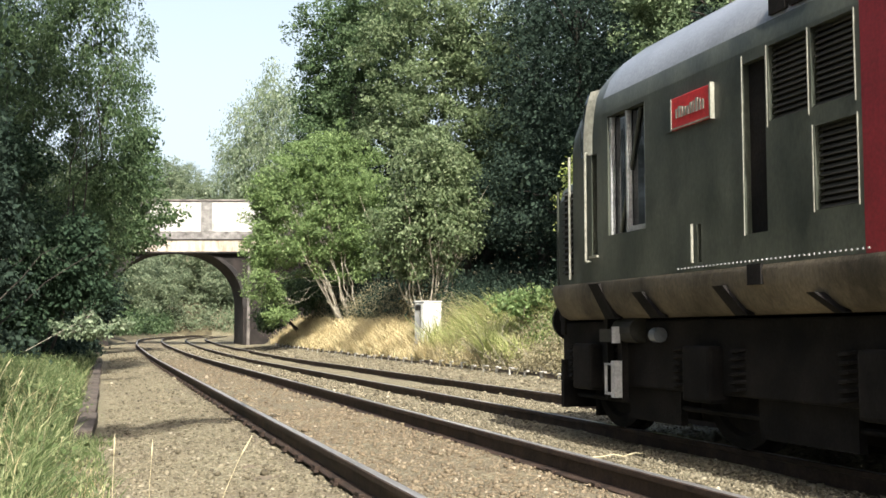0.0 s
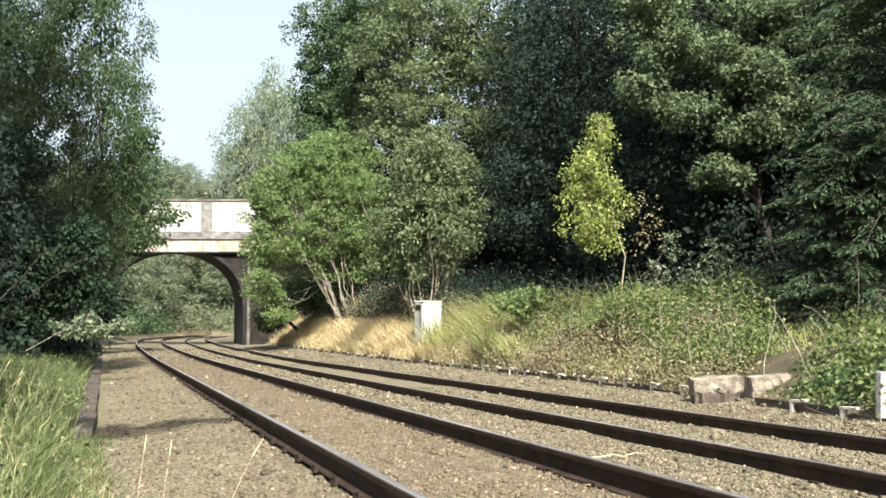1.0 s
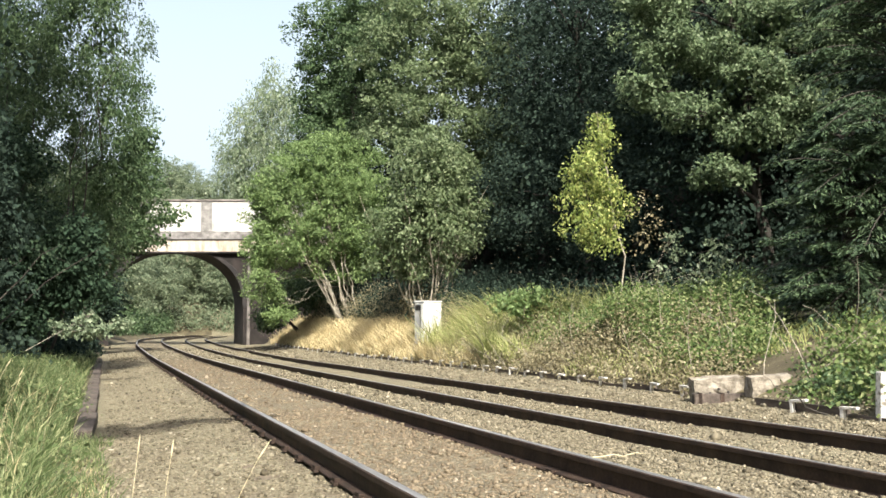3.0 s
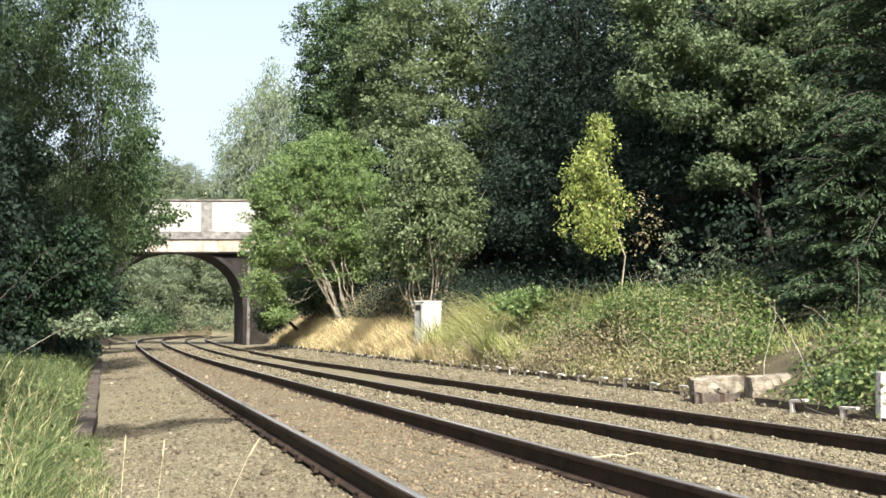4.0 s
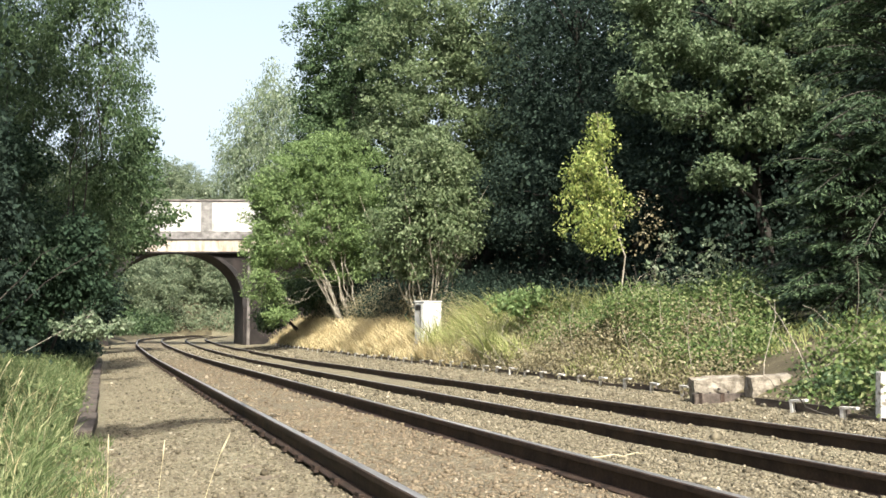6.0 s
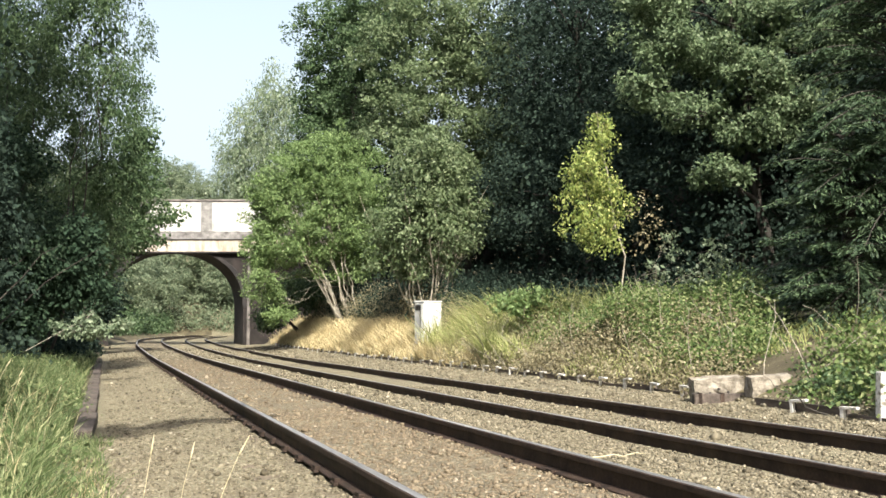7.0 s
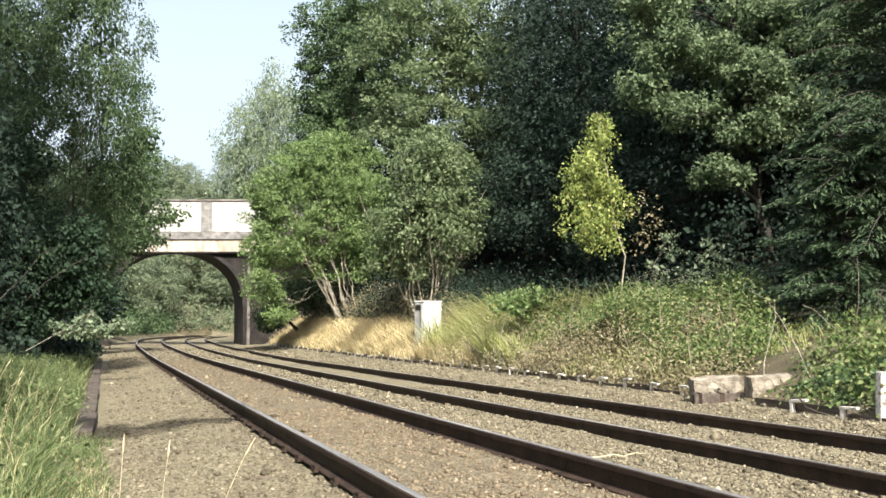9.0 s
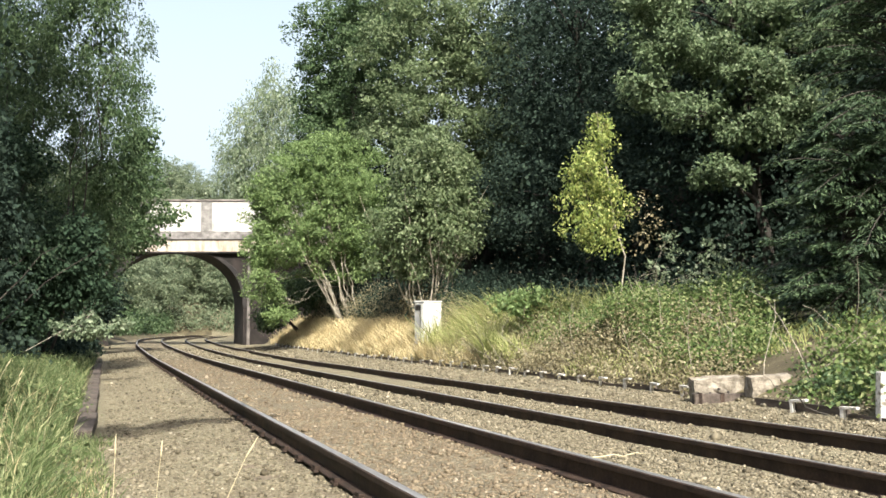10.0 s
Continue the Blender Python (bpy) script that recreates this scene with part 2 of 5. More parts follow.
def tree(name, seed, base, lobes, clumps, per, spread, leaf, leaf_mat, bark, label, trunk_r=0.2, stems=1, droop=0.25, shell=0.55, sag=0.0, slim=0.55, group="", inner=1.7):
    """A tree at base with limbs to every lobe of its crown (lobes in the world)."""
    rng = np.random.default_rng(seed)
    base = (base[0], base[1], float(land(base[0], base[1])) - 0.05)
    top = tagged(new(name), label, "tree", group)
    top.location = base
    b = np.array(base, float)
    loc = [(x - b[0], y - b[1], z - b[2], rx, ry, rz) for x, y, z, rx, ry, rz in lobes]
    paths = []
    zmax = max(o[2] + o[5] * 0.5 for o in loc)
    cx, cy = np.mean([o[0] for o in loc]), np.mean([o[1] for o in loc])
    for k in range(stems):
        ang = rng.uniform(0, 6.28)
        off = Vector((math.cos(ang), math.sin(ang), 0)) * (0.0 if stems == 1 else 0.35)
        lean = Vector((cx, cy, zmax)) if stems == 1 else Vector((cx + off.x * 4 + rng.normal() * 0.3, cy + off.y * 4 + rng.normal() * 0.3, zmax * rng.uniform(0.5, 0.8)))
        stem = bent(rng, off - Vector((0, 0, 0.3)), lean, trunk_r, trunk_r * (0.25 if stems == 1 else 0.12), 8, 0.12)
        paths.append(stem)
        mine = loc if stems == 1 else [loc[k % len(loc)]]
        for o in mine:
            lobe = Vector(o[:3])
            i = min(range(2, 8), key=lambda q: abs(stem[q][0].z - max(lobe.z - 0.55 * o[5], 0.25 * zmax)))
            at, r = stem[i]
            limb = bent(rng, at, lobe, r * 0.6, r * 0.15, 5, 0.15)
            paths.append(limb)
            for q in range(4):
                d = Vector(rng.normal(size=3)).normalized()
                end = lobe + Vector((d.x * o[3], d.y * o[4], d.z * o[5])) * 0.8
                paths.append(bent(rng, limb[rng.integers(2, 5)][0], end, r * 0.22, r * 0.06, 4, 0.15))
    v, f = tubes(paths)
    part("trunk", mesh_of("trunk", v, f, bark, True), None, top)
    c, out = crown_points(rng, loc, int(clumps * 0.85), per, spread * 0.8, max(shell, 0.62), sag)
    ci, oi = crown_points(rng, [(x, y, z, rx * 0.62, ry * 0.62, rz * 0.62) for x, y, z, rx, ry, rz in loc], max(clumps // 3, 4), max(per // 3, 3), spread, 0.1, sag)
    sizes = np.concatenate([np.full(len(c), leaf), np.full(len(ci), leaf * inner)])
    part("crown", leaves("crown", rng, np.concatenate([c, ci]), np.concatenate([out, oi]), sizes, leaf_mat, droop, slim), None, top)
    return top


# ---- lie of the land ----
def bend(y):
    """Sideways shift of the line where it curves beyond the bridge."""
    return np.where(np.asarray(y) > 56, (np.maximum(y, 56) - 56) ** 2 / 875.0, 0.0)


def step01(x, a, b):
    t = np.clip((np.asarray(x, float) - a) / (b - a), 0, 1)
    return t * t * (3 - 2 * t)


def rise(y):
    """The line climbs a little towards the bridge."""
    return 0.396 * step01(y, 33.7, 89.1) + 0.5 * step01(y, 89.1, 239.8)


def right_edge(y):
    """Where the ballast ends and the bank begins."""
    return np.interp(y, [-120, 5, 10.3, 14.5, 27, 36, 50], [7.0, 7.0, 7.45, 7.9, 8.65, 8.85, 8.9])


def land(x, y):
    """Height of the ground."""
    x, y = np.asarray(x, float), np.asarray(y, float)
    u = x - bend(y)
    e = right_edge(y)
    bed = -0.165 + 0.045 * step01(u, 1.5, 1.62) * step01(u, 3.05, 2.93) + 0.012 * np.sin(x * 2.1 + y * 0.7) * np.cos(y * 1.3 - x) - 0.05 * step01(u, 1.1, 0.2)
    bed = bed + 0.10 * step01(u, 6.6, e)
    right = np.maximum(u - e, 0)
    steep = 0.36 * step01(y, 34, 42)
    bank_r = 0.24 * np.minimum(right, 1.2) + 0.20 * np.minimum(right, 4.0) + steep * np.minimum(right, 2.4) + 0.10 * np.maximum(right - 4.0, 0) * (right < 60) + 0.10 * 56 * (right >= 60)
    left = np.maximum(-0.28 - u, 0)
    bank_l = 0.10 * step01(left, 0, 0.15) + 0.20 * np.minimum(left, 6) + 0.06 * np.minimum(np.maximum(left - 6, 0), 60)
    lumps = 0.10 * np.sin(x * 0.9 + 1.3 * np.sin(y * 0.5)) * np.cos(y * 0.8 + x * 0.3)
    return bed + rise(y) + 15.5 * step01(y, 148, 188) + bank_r + bank_l + lumps * (np.minimum(right + left, 1.0))


def grid(a, b, step):
    return list(np.arange(a, b, step))


gx = [-900, -300, -120, -60, -30, -18] + grid(-12, -1, 0.5) + grid(-1, 11, 0.12) + grid(11, 20, 0.6) + [22, 26, 32, 40, 60, 110, 300, 900]
gy = [-900, -300, -130, -90, -60, -40, -25, -15, -8] + grid(-4, 2, 0.7) + grid(2, 30, 0.14) + grid(30, 70, 0.5) + grid(70, 140, 2.5) + [150, 180, 240, 400, 1500]
GX, GY = np.meshgrid(gx, gy)
GZ = land(GX, GY)
nx, ny = len(gx), len(gy)
idx = np.arange(nx * ny).reshape(ny, nx)
gfaces = np.stack([idx[:-1, :-1], idx[:-1, 1:], idx[1:, 1:], idx[1:, :-1]], axis=-1).reshape(-1, 4)
gme = bpy.data.meshes.new("ground")
gme.from_pydata(np.stack([GX, GY, GZ], -1).reshape(-1, 3).tolist(), [], gfaces.tolist())
gme.materials.append(M["ballast"])
gme.materials.append(M["soil"])
cxm = (GX[:-1, :-1] + GX[1:, 1:]) / 2
cym = (GY[:-1, :-1] + GY[1:, 1:]) / 2
um = cxm - bend(cym)
gme.polygons.foreach_set("material_index", np.where((um > -0.25) & (um < right_edge(cym) + 0.05), 0, 1).ravel().astype(np.int32))
gme.polygons.foreach_set("use_smooth", [True] * len(gme.polygons))
ground = tagged(new("ground", gme), "stony railway ballast between earth banks", "ground", kind="structure")


# ---- the two tracks ----
FAR_DROP = 0.0375
RAIL_Y = np.concatenate([np.arange(-112, 2, 6.0), np.arange(2, 40, 2.0), np.arange(40, 150, 1.5)])


def rail_mesh(x0, drop):
    """A flat-bottomed rail along the line, head up to the running surface."""
    prof = [(-0.07, -0.158), (-0.07, -0.148), (-0.012, -0.128), (-0.010, -0.045), (-0.035, -0.036), (-0.035, -0.006), (-0.026, 0.0), (0.026, 0.0), (0.035, -0.006), (0.035, -0.036), (0.010, -0.045), (0.012, -0.128), (0.07, -0.148), (0.07, -0.158)]
    verts, faces, mats = [], [], []
    k = len(prof)
    for y in RAIL_Y:
        sx_, sz_ = float(bend(y)), float(rise(y)) - drop
        verts += [(x0 + sx_ + px, y, sz_ + pz) for px, pz in prof]
    for i in range(len(RAIL_Y) - 1):
        for j in range(k):
            j2 = (j + 1) % k
            faces.append((i * k + j, (i + 1) * k + j, (i + 1) * k + j2, i * k + j2))
            mats.append(1 if j == 6 else 0)
    me = mesh_of("rail", verts, faces, M["rust"])
    me.materials.append(M["rail_top"])
    me.polygons.foreach_set("material_index", mats)
    return me


def track(name, xa, xb, drop, label):
    t = tagged(new(name), label, "railway track", "tracks", "structure")
    part("rail", rail_mesh(xa, drop), None, t)
    part("rail", rail_mesh(xb, drop - 0.008), None, t)
    mid = (xa + xb) / 2
    sm = boxes((-1.28, 1.28, -0.13, 0.13, -0.13, 0.0), bevel=0.012)
    sme = bpy.data.meshes.new("sleeper")
    sm.to_mesh(sme)
    sm.free()
    sme.materials.append(M["sleeper"])
    cm = boxes((-0.10, 0.10, -0.07, 0.07, 0.0, 0.018), (-0.09, -0.055, -0.05, 0.05, 0.018, 0.045), (0.055, 0.09, -0.05, 0.05, 0.018, 0.045))
    cme = bpy.data.meshes.new("chair")
    cm.to_mesh(cme)
    cm.free()
    cme.materials.append(M["rust"])
    rng = np.random.default_rng(4)
    y = -12.0
    while y < 72:
        s = new("sleeper", sme)
        s.parent = t
        z = float(rise(y)) - drop - 0.158
        s.matrix_basis = pose(mid + float(bend(y)), y, z - 0.034 + rng.normal() * 0.003, 0, 0, rng.normal() * 0.3)
        if y < 40:
            for xr in (xa, xb):
                c = new("rail_chair", cme)
                c.parent = t
                c.location = (xr + float(bend(y)), y, z - 0.008)
        y += 0.71
    return t


track("railway_track", 1.52, 3.03, -0.02, "rusty steel rails on timber sleepers sunk in brown ballast")
track("railway_track", 4.65, 6.16, FAR_DROP, "steel rails on sleepers in grey stone ballast")


def stones(name, seed, spans, material, label):
    """Loose stones: eight-sided lumps strewn over spans (x0, x1, y0, y1, count)."""
    rng = np.random.default_rng(seed)
    octa = np.array([(1, 0, 0), (0, 1, 0), (-1, 0, 0), (0, -1, 0), (0, 0, 1), (0, 0, -1)], float)
    tri = np.array([(0, 1, 4), (1, 2, 4), (2, 3, 4), (3, 0, 4), (1, 0, 5), (2, 1, 5), (3, 2, 5), (0, 3, 5)])
    allv = []
    for x0, x1, y0, y1, n, size in spans:
        x, y = rng.uniform(x0, x1, n), rng.uniform(y0, y1, n)
        keep = np.all([np.abs(x - bend(y) - r) > 0.075 for r in (1.52, 3.03, 4.65, 6.16)], axis=0)
        x, y = x[keep], y[keep]
        n = len(x)
        r = size * rng.lognormal(-0.1, 0.4, n)
        v = octa[None] * (r[:, None, None] * rng.uniform(0.6, 1.25, (n, 6, 3)))
        q = rng.normal(size=(n, 3, 3))
        q, _ = np.linalg.qr(q)
        v = np.einsum("nij,nkj->nki", q, v)
        v[:, :, 2] *= 0.75
        v += np.stack([x, y, land(x, y) + r * rng.uniform(-0.25, 0.45, n)], -1)[:, None]
        allv.append(v)
    v = np.concatenate(allv)
    n = len(v)
    me = bpy.data.meshes.new(name)
    me.vertices.add(6 * n)
    me.vertices.foreach_set("co", v.astype(np.float32).ravel())
    f = (tri[None] + 6 * np.arange(n)[:, None, None]).astype(np.int32)
    me.loops.add(24 * n)
    me.loops.foreach_set("vertex_index", f.ravel())
    me.polygons.add(8 * n)
    me.polygons.foreach_set("loop_start", np.arange(0, 24 * n, 3, dtype=np.int32))
    me.update(calc_edges=True)
    me.materials.append(material)
    return tagged(new(name, me), label, "stones", kind="stuff")


stones("ballast_stones", 11, [(-0.1, 7.0, -8, 4, 9000, 0.02), (0.0, 1.45, 4, 16, 9000, 0.013), (0.0, 1.45, 4, 11, 500, 0.021), (-0.2, 0.3, 5, 12, 500, 0.018), (3.1, 4.58, 4, 14, 17000, 0.0145), (3.1, 4.58, 14, 40, 8000, 0.023), (4.72, 6.1, 5, 20, 7000, 0.018), (6.2, 7.9, 6, 16, 13000, 0.0165), (6.2, 8.8, 16, 44, 8000, 0.026), (0.0, 1.45, 16, 40, 3000, 0.02), (3.1, 8.8, 42, 60, 5000, 0.036), (0.1, 3.0, 40, 56, 2000, 0.032)], M["stone_chips"], "grey and tan broken stone beside the rails")
stones("track_stones", 12, [(1.58, 2.97, 4, 14, 7000, 0.015), (1.58, 2.97, 14, 40, 4000, 0.02)], M["brown_chips"], "brown dusty stone chips between the rails")

# ---- road bridge ----
def bridge():
    b = tagged(new("road_bridge"), "dark arched road bridge with white painted parapet", "bridge")
    b.matrix_basis = pose(3.92, 67.79, 0, 0, 0, -16.9)
    depth, z_spring, z_crown, half, z_top = 4.6, 2.36, 5.9, 4.0, 6.4
    n = 28
    arc = [(half * -math.cos(math.pi * i / n), z_spring + (z_crown - z_spring) * math.sin(math.pi * i / n) ** 0.85) for i in range(n + 1)]
    v, f = [], []
    skew = -math.tan(radians(16.9))
    for y in (0.0, depth):
        for x, z in arc:
            v.append((x + skew * y, y, z))
        for x, z in arc:
            v.append((x + skew * y, y, z_top))
    k = n + 1
    for i in range(n):
        f.append((i, i + 1, k + i + 1, k + i))
        f.append((2 * k + i, 3 * k + i, 3 * k + i + 1, 2 * k + i + 1))
        f.append((i, 2 * k + i, 2 * k + i + 1, i + 1))
        f.append((k + i, k + i + 1, 3 * k + i + 1, 3 * k + i))
    part("arch", mesh_of("arch", v, f, M["sooty_shaded_brick"]), None, b, "brick arch dark with soot and with shade put into its colour")
    rv, rf = [], []
    for i in range(n + 1):
        a = math.pi * i / n
        s = math.sin(a) ** 0.85
        for q, (rr, yy) in enumerate(((0.0, -0.06), (0.32, -0.06), (0.32, 0.02), (0.0, 0.02))):
            rv.append(((half + rr) * -math.cos(a), yy, z_spring + (z_crown - z_spring + rr * 0.35) * s))
    for i in range(n):
        for q in range(4):
            q2 = (q + 1) % 4
            rf.append((i * 4 + q, i * 4 + q2, (i + 1) * 4 + q2, (i + 1) * 4 + q))
    part("arch_ring", mesh_of("arch_ring", rv, rf, M["dark_steel"]), None, b)
    for side in (-1, 1):
        x0, x1 = sorted((side * half, side * 13.0))
        bm = boxes((x0, x1, 0, depth, -0.6, z_top), bevel=0.03)
        for vert in bm.verts:
            vert.co.x += skew * vert.co.y
        part("abutment", bm, M["sooty_shaded_brick"], b)
    part("deck", boxes((-13, 13, -0.1, depth + 0.1, z_top + 0.004, 6.44)), M["weathered_stone"], b)
    part("girder", boxes((-13, 13, -0.22, -0.104, 5.71, 6.40)), M["stained_girder"], b, "rust-streaked white painted girder")
    for i in range(-6, 7):
        part("stiffener", boxes((i * 1.9 + 0.85, i * 1.9 + 0.93, -0.27, -0.224, 5.74, 6.38)), M["stained_girder"], b)
    part("flange", boxes((-13, 13, -0.30, -0.104, 5.62, 5.706)), M["dark_steel"], b)
    bm = boxes((-13, 13, -0.32, 0.3, 6.444, 6.93))
    for vert in bm.verts:
        if vert.co.z > 6.7 and vert.co.y < 0:
            vert.co.y = -0.08
    part("ledge", bm, M["ledge_stone"], b, "stained grey stone ledge")
    edges = [-13.0, -9.4, -5.7, -2.0, 1.72, 5.4, 9.2, 13.0]
    for x0, x1 in zip(edges, edges[1:]):
        part("parapet_panel", boxes((x0 + 0.335, x1 - 0.335, -0.02, 0.28, 6.934, 8.72), bevel=0.02), M["parapet"], b, "flaking white painted parapet panel")
        part("pilaster", boxes((x0 - 0.33, x0 + 0.33, -0.05, 0.30, 6.934, 8.74), bevel=0.02), M["pilaster_stone"], b, "mottled pale grey pilaster")
    part("coping", boxes((-13, 13, -0.09, 0.36, 8.744, 8.88), bevel=0.03), M["weathered_stone"], b)
    part("parapet_panel", boxes((-13, 13, depth - 0.3, depth, 6.444, 8.74)), M["parapet"], b)
    part("drainpipe", rods(((4.36, -0.22, 0.1), (4.36, -0.22, 5.6), 0.10), ((4.36, -0.22, 3.6), (4.36, -0.22, 3.75), 0.13)), M["weathered_stone"], b, "grey iron drainpipe")
    return b


bridge()


# ---- edging and line-side things ----
def timber_edging():
    """Old sleepers laid end to end beside the path."""
    e = tagged(new("timber_edging"), "dark weathered timber edging beside the stony path", "edging", kind="structure")
    bm = boxes((-0.1, 0.09, -1.27, 1.27, -0.25, 0.0), bevel=0.015)
    me = bpy.data.meshes.new("timber")
    bm.to_mesh(me)
    bm.free()
    me.materials.append(M["timber"])
    rng = np.random.default_rng(9)
    for i in range(12):
        y = 12.55 + i * 2.58
        t = new("timber", me)
        t.parent = e
        t.matrix_basis = pose(-0.19 - 0.006 * i, y, float(land(0.1, y)) + 0.13 + rng.normal() * 0.012, 0, rng.normal() * 2, rng.normal() * 0.5)


timber_edging()


def edging_boards():
    """Low boards between short posts along the foot of the bank."""
    e = tagged(new("board_edging"), "low dark boards held by short white-topped concrete posts", "edging", kind="structure")
    pm = boxes((-0.022, 0.022, -0.022, 0.022, -0.3, 0.0), (-0.025, 0.03, -0.24, 0.025, 0.001, 0.03), bevel=0.004)
    pme = bpy.data.meshes.new("edging_post")
    pm.to_mesh(pme)
    pm.free()
    pme.materials.append(M["concrete_pale"])
    rng = np.random.default_rng(5)
    y, pts = 8.9, []
    while y < 62:
        pts.append((float(right_edge(y)) + float(bend(y)) + 0.02, y))
        y += 1.05 if y < 40 else 1.3
    for i, (x, y) in enumerate(pts):
        if 11.9 < y < 14.0:
            continue
        z = float(land(x - 0.1, y))
        p = new("edging_post", pme)
        p.parent = e
        h = 0.12 + rng.uniform(-0.035, 0.03)
        p.matrix_basis = pose(x - 0.03, y, z + h, rng.normal() * 3, rng.normal() * 3, rng.normal() * 5)
        if i + 1 < len(pts):
            x2, y2 = pts[i + 1]
            z2 = float(land(x2 - 0.1, y2))
            d = Vector((x2 - x, y2 - y, 0)).length
            part("board", boxes((-0.018, 0.018, 0, d * 0.98, -0.2, 0.10 + rng.uniform(-0.04, 0.02))), M["timber"], e).matrix_basis = pose(x + 0.045, y, (z + z2) / 2, 0, 0, math.degrees(math.atan2(-(x2 - x), y2 - y)))


M["concrete_pale"] = worn("pale_concrete", (0.42, 0.4, 0.36), (0.75, 0.73, 0.69), 6, 0.9)
edging_boards()


def cabinet():
    c = tagged(new("signal_cabinet"), "white painted steel lineside equipment cabinet with shut door", "cabinet")
    x, y = 9.86, 34.1
    c.matrix_basis = pose(x, y, 0.40, 0, 0, 19)
    part("plinth", boxes((-0.39, 0.39, -0.29, 0.29, -0.25, 0.1)), M["concrete"], c)
    part("body", boxes((-0.34, 0.34, -0.26, 0.26, 0.104, 1.42), bevel=0.012), M["white_paint"], c)
    part("roof", boxes((-0.37, 0.37, -0.29, 0.29, 1.424, 1.47), bevel=0.02), M["white_paint"], c)
    # the shade of this side is put into the door's grey
    d = part("door", boxes((-0.365, -0.344, -0.23, 0.23, 0.16, 1.38), bevel=0.006), M["grey_paint_and_shade"], c, "door with its side's shade put into the grey")
    part("handle", boxes((-0.395, -0.369, -0.17, -0.13, 0.75, 0.92), bevel=0.006), M["dark_steel"], d)
    part("vent", boxes(*[(-0.377, -0.369, -0.12, 0.18, 1.18 + 0.035 * i, 1.2 + 0.035 * i) for i in range(5)]), M["dark_steel"], d)
    part("cable_duct", rods(((-0.41, -0.22, -0.2), (-0.41, -0.22, 1.35), 0.03)), M["steel_grey"], c)
    return c


M["grey_paint_and_shade"] = worn("grey_paint_and_shade", (0.32, 0.33, 0.33), (0.5, 0.5, 0.49), 3, 0.6)
cabinet()


def concrete_blocks():
    rng = np.random.default_rng(8)
    for (x, y, w, d, h, r, lab) in ((7.80, 13.1, 0.66, 0.3, 0.37, -15, "cracked pale concrete block lying at the bank foot"), (8.18, 12.35, 0.66, 0.3, 0.35, -15, "stained concrete slab with small holes at the bank foot")):
        b = tagged(new("concrete_block"), lab, "concrete block", "broken concrete at the bank foot")
        b.matrix_basis = pose(x, y, -0.12 if x < 8.0 else -0.05, 3, rng.normal() * 2, r)
        bm = boxes((-w / 2, w / 2, -d / 2, d / 2, 0, h))
        bmesh.ops.subdivide_edges(bm, edges=bm.edges[:], cuts=11, use_grid_fill=True)
        for vert in bm.verts:
            vert.co += Vector(noise.noise_vector(vert.co * 4 + Vector((x, y, 0)))) * 0.018 + Vector(noise.noise_vector(vert.co * 15 + Vector((y, x, 0)))) * 0.018
        part("slab", bm, M["concrete"], b)
        # dark stubs stand in for the shaded insides of small holes
        for i in range(3):
            q = (-w * 0.2 + i * 0.12, h * 0.5 + 0.05 * (i % 2))
            part("lifting_hole", rods(((q[0], -d / 2 - 0.03, q[1]), (q[0], -d / 2 + 0.02, q[1]), 0.016)), M["dark_steel"], b)
    beam = tagged(new("timber_beam"), "dark old timber beam lying before broken concrete", "timber")
    beam.matrix_basis = pose(7.62, 12.75, float(land(7.6, 12.75)) + 0.02, 0, 0, -15)
    part("beam", boxes((-0.34, 0.36, -0.07, 0.07, -0.06, 0.10), bevel=0.015), M["timber"], beam)
    part("strap", boxes((0.0, 0.05, -0.08, 0.08, -0.05, 0.112), (-0.28, -0.24, -0.08, 0.08, -0.05, 0.112)), M["rust"], beam)
    post = tagged(new("marker_post"), "white painted concrete post with flaking dark patches", "post")
    post.matrix_basis = pose(7.49, 9.4, float(land(7.42, 9.4)) - 0.26, 1, 1.5, -12)
    part("shaft", boxes((-0.075, 0.2, -0.06, 0.06, 0, 0.75), bevel=0.012), M["flaking_paint"], post)


m = Nodes("flaking_paint", 0.8)
m.colour(m.ramp(m.noise(22, 5), [(0.50, (0.75, 0.74, 0.7)), (0.62, (0.2, 0.18, 0.14))]))
M["flaking_paint"] = m.mat
concrete_blocks()

# ---- trees ----
LOBES_L1 = [(-2.59, 32.14, 9.43, 1.69, 1.69, 1.69), (-0.78, 31.59, 9.11, 1.92, 1.81, 1.69), (-2.08, 31.99, 7.21, 1.69, 1.77, 1.85), (-0.14, 31.4, 7.05, 1.15, 1.42, 1.69), (-1.12, 31.7, 4.85, 1.85, 1.65, 1.46), (0.12, 31.32, 5.48, 0.92, 0.96, 1.0), (-1.97, 31.95, 3.3, 1.62, 1.42, 1.23), (-0.35, 31.46, 3.45, 1.0, 0.96, 0.92), (-0.83, 31.61, 11.36, 2.0, 1.77, 1.54)]
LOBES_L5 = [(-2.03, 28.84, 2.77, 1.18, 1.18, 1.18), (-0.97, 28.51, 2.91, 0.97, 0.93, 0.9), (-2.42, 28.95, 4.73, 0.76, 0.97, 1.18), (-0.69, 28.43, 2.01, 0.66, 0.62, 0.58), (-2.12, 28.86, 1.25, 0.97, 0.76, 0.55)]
LOBES_L2 = [(-1.71, 15.15, 2.93, 0.5, 0.65, 0.79), (-1.53, 15.1, 1.63, 0.39, 0.48, 0.57), (-1.69, 15.14, 2.2, 0.5, 0.57, 0.65), (-1.25, 15.01, 1.32, 0.11, 0.14, 0.16)]
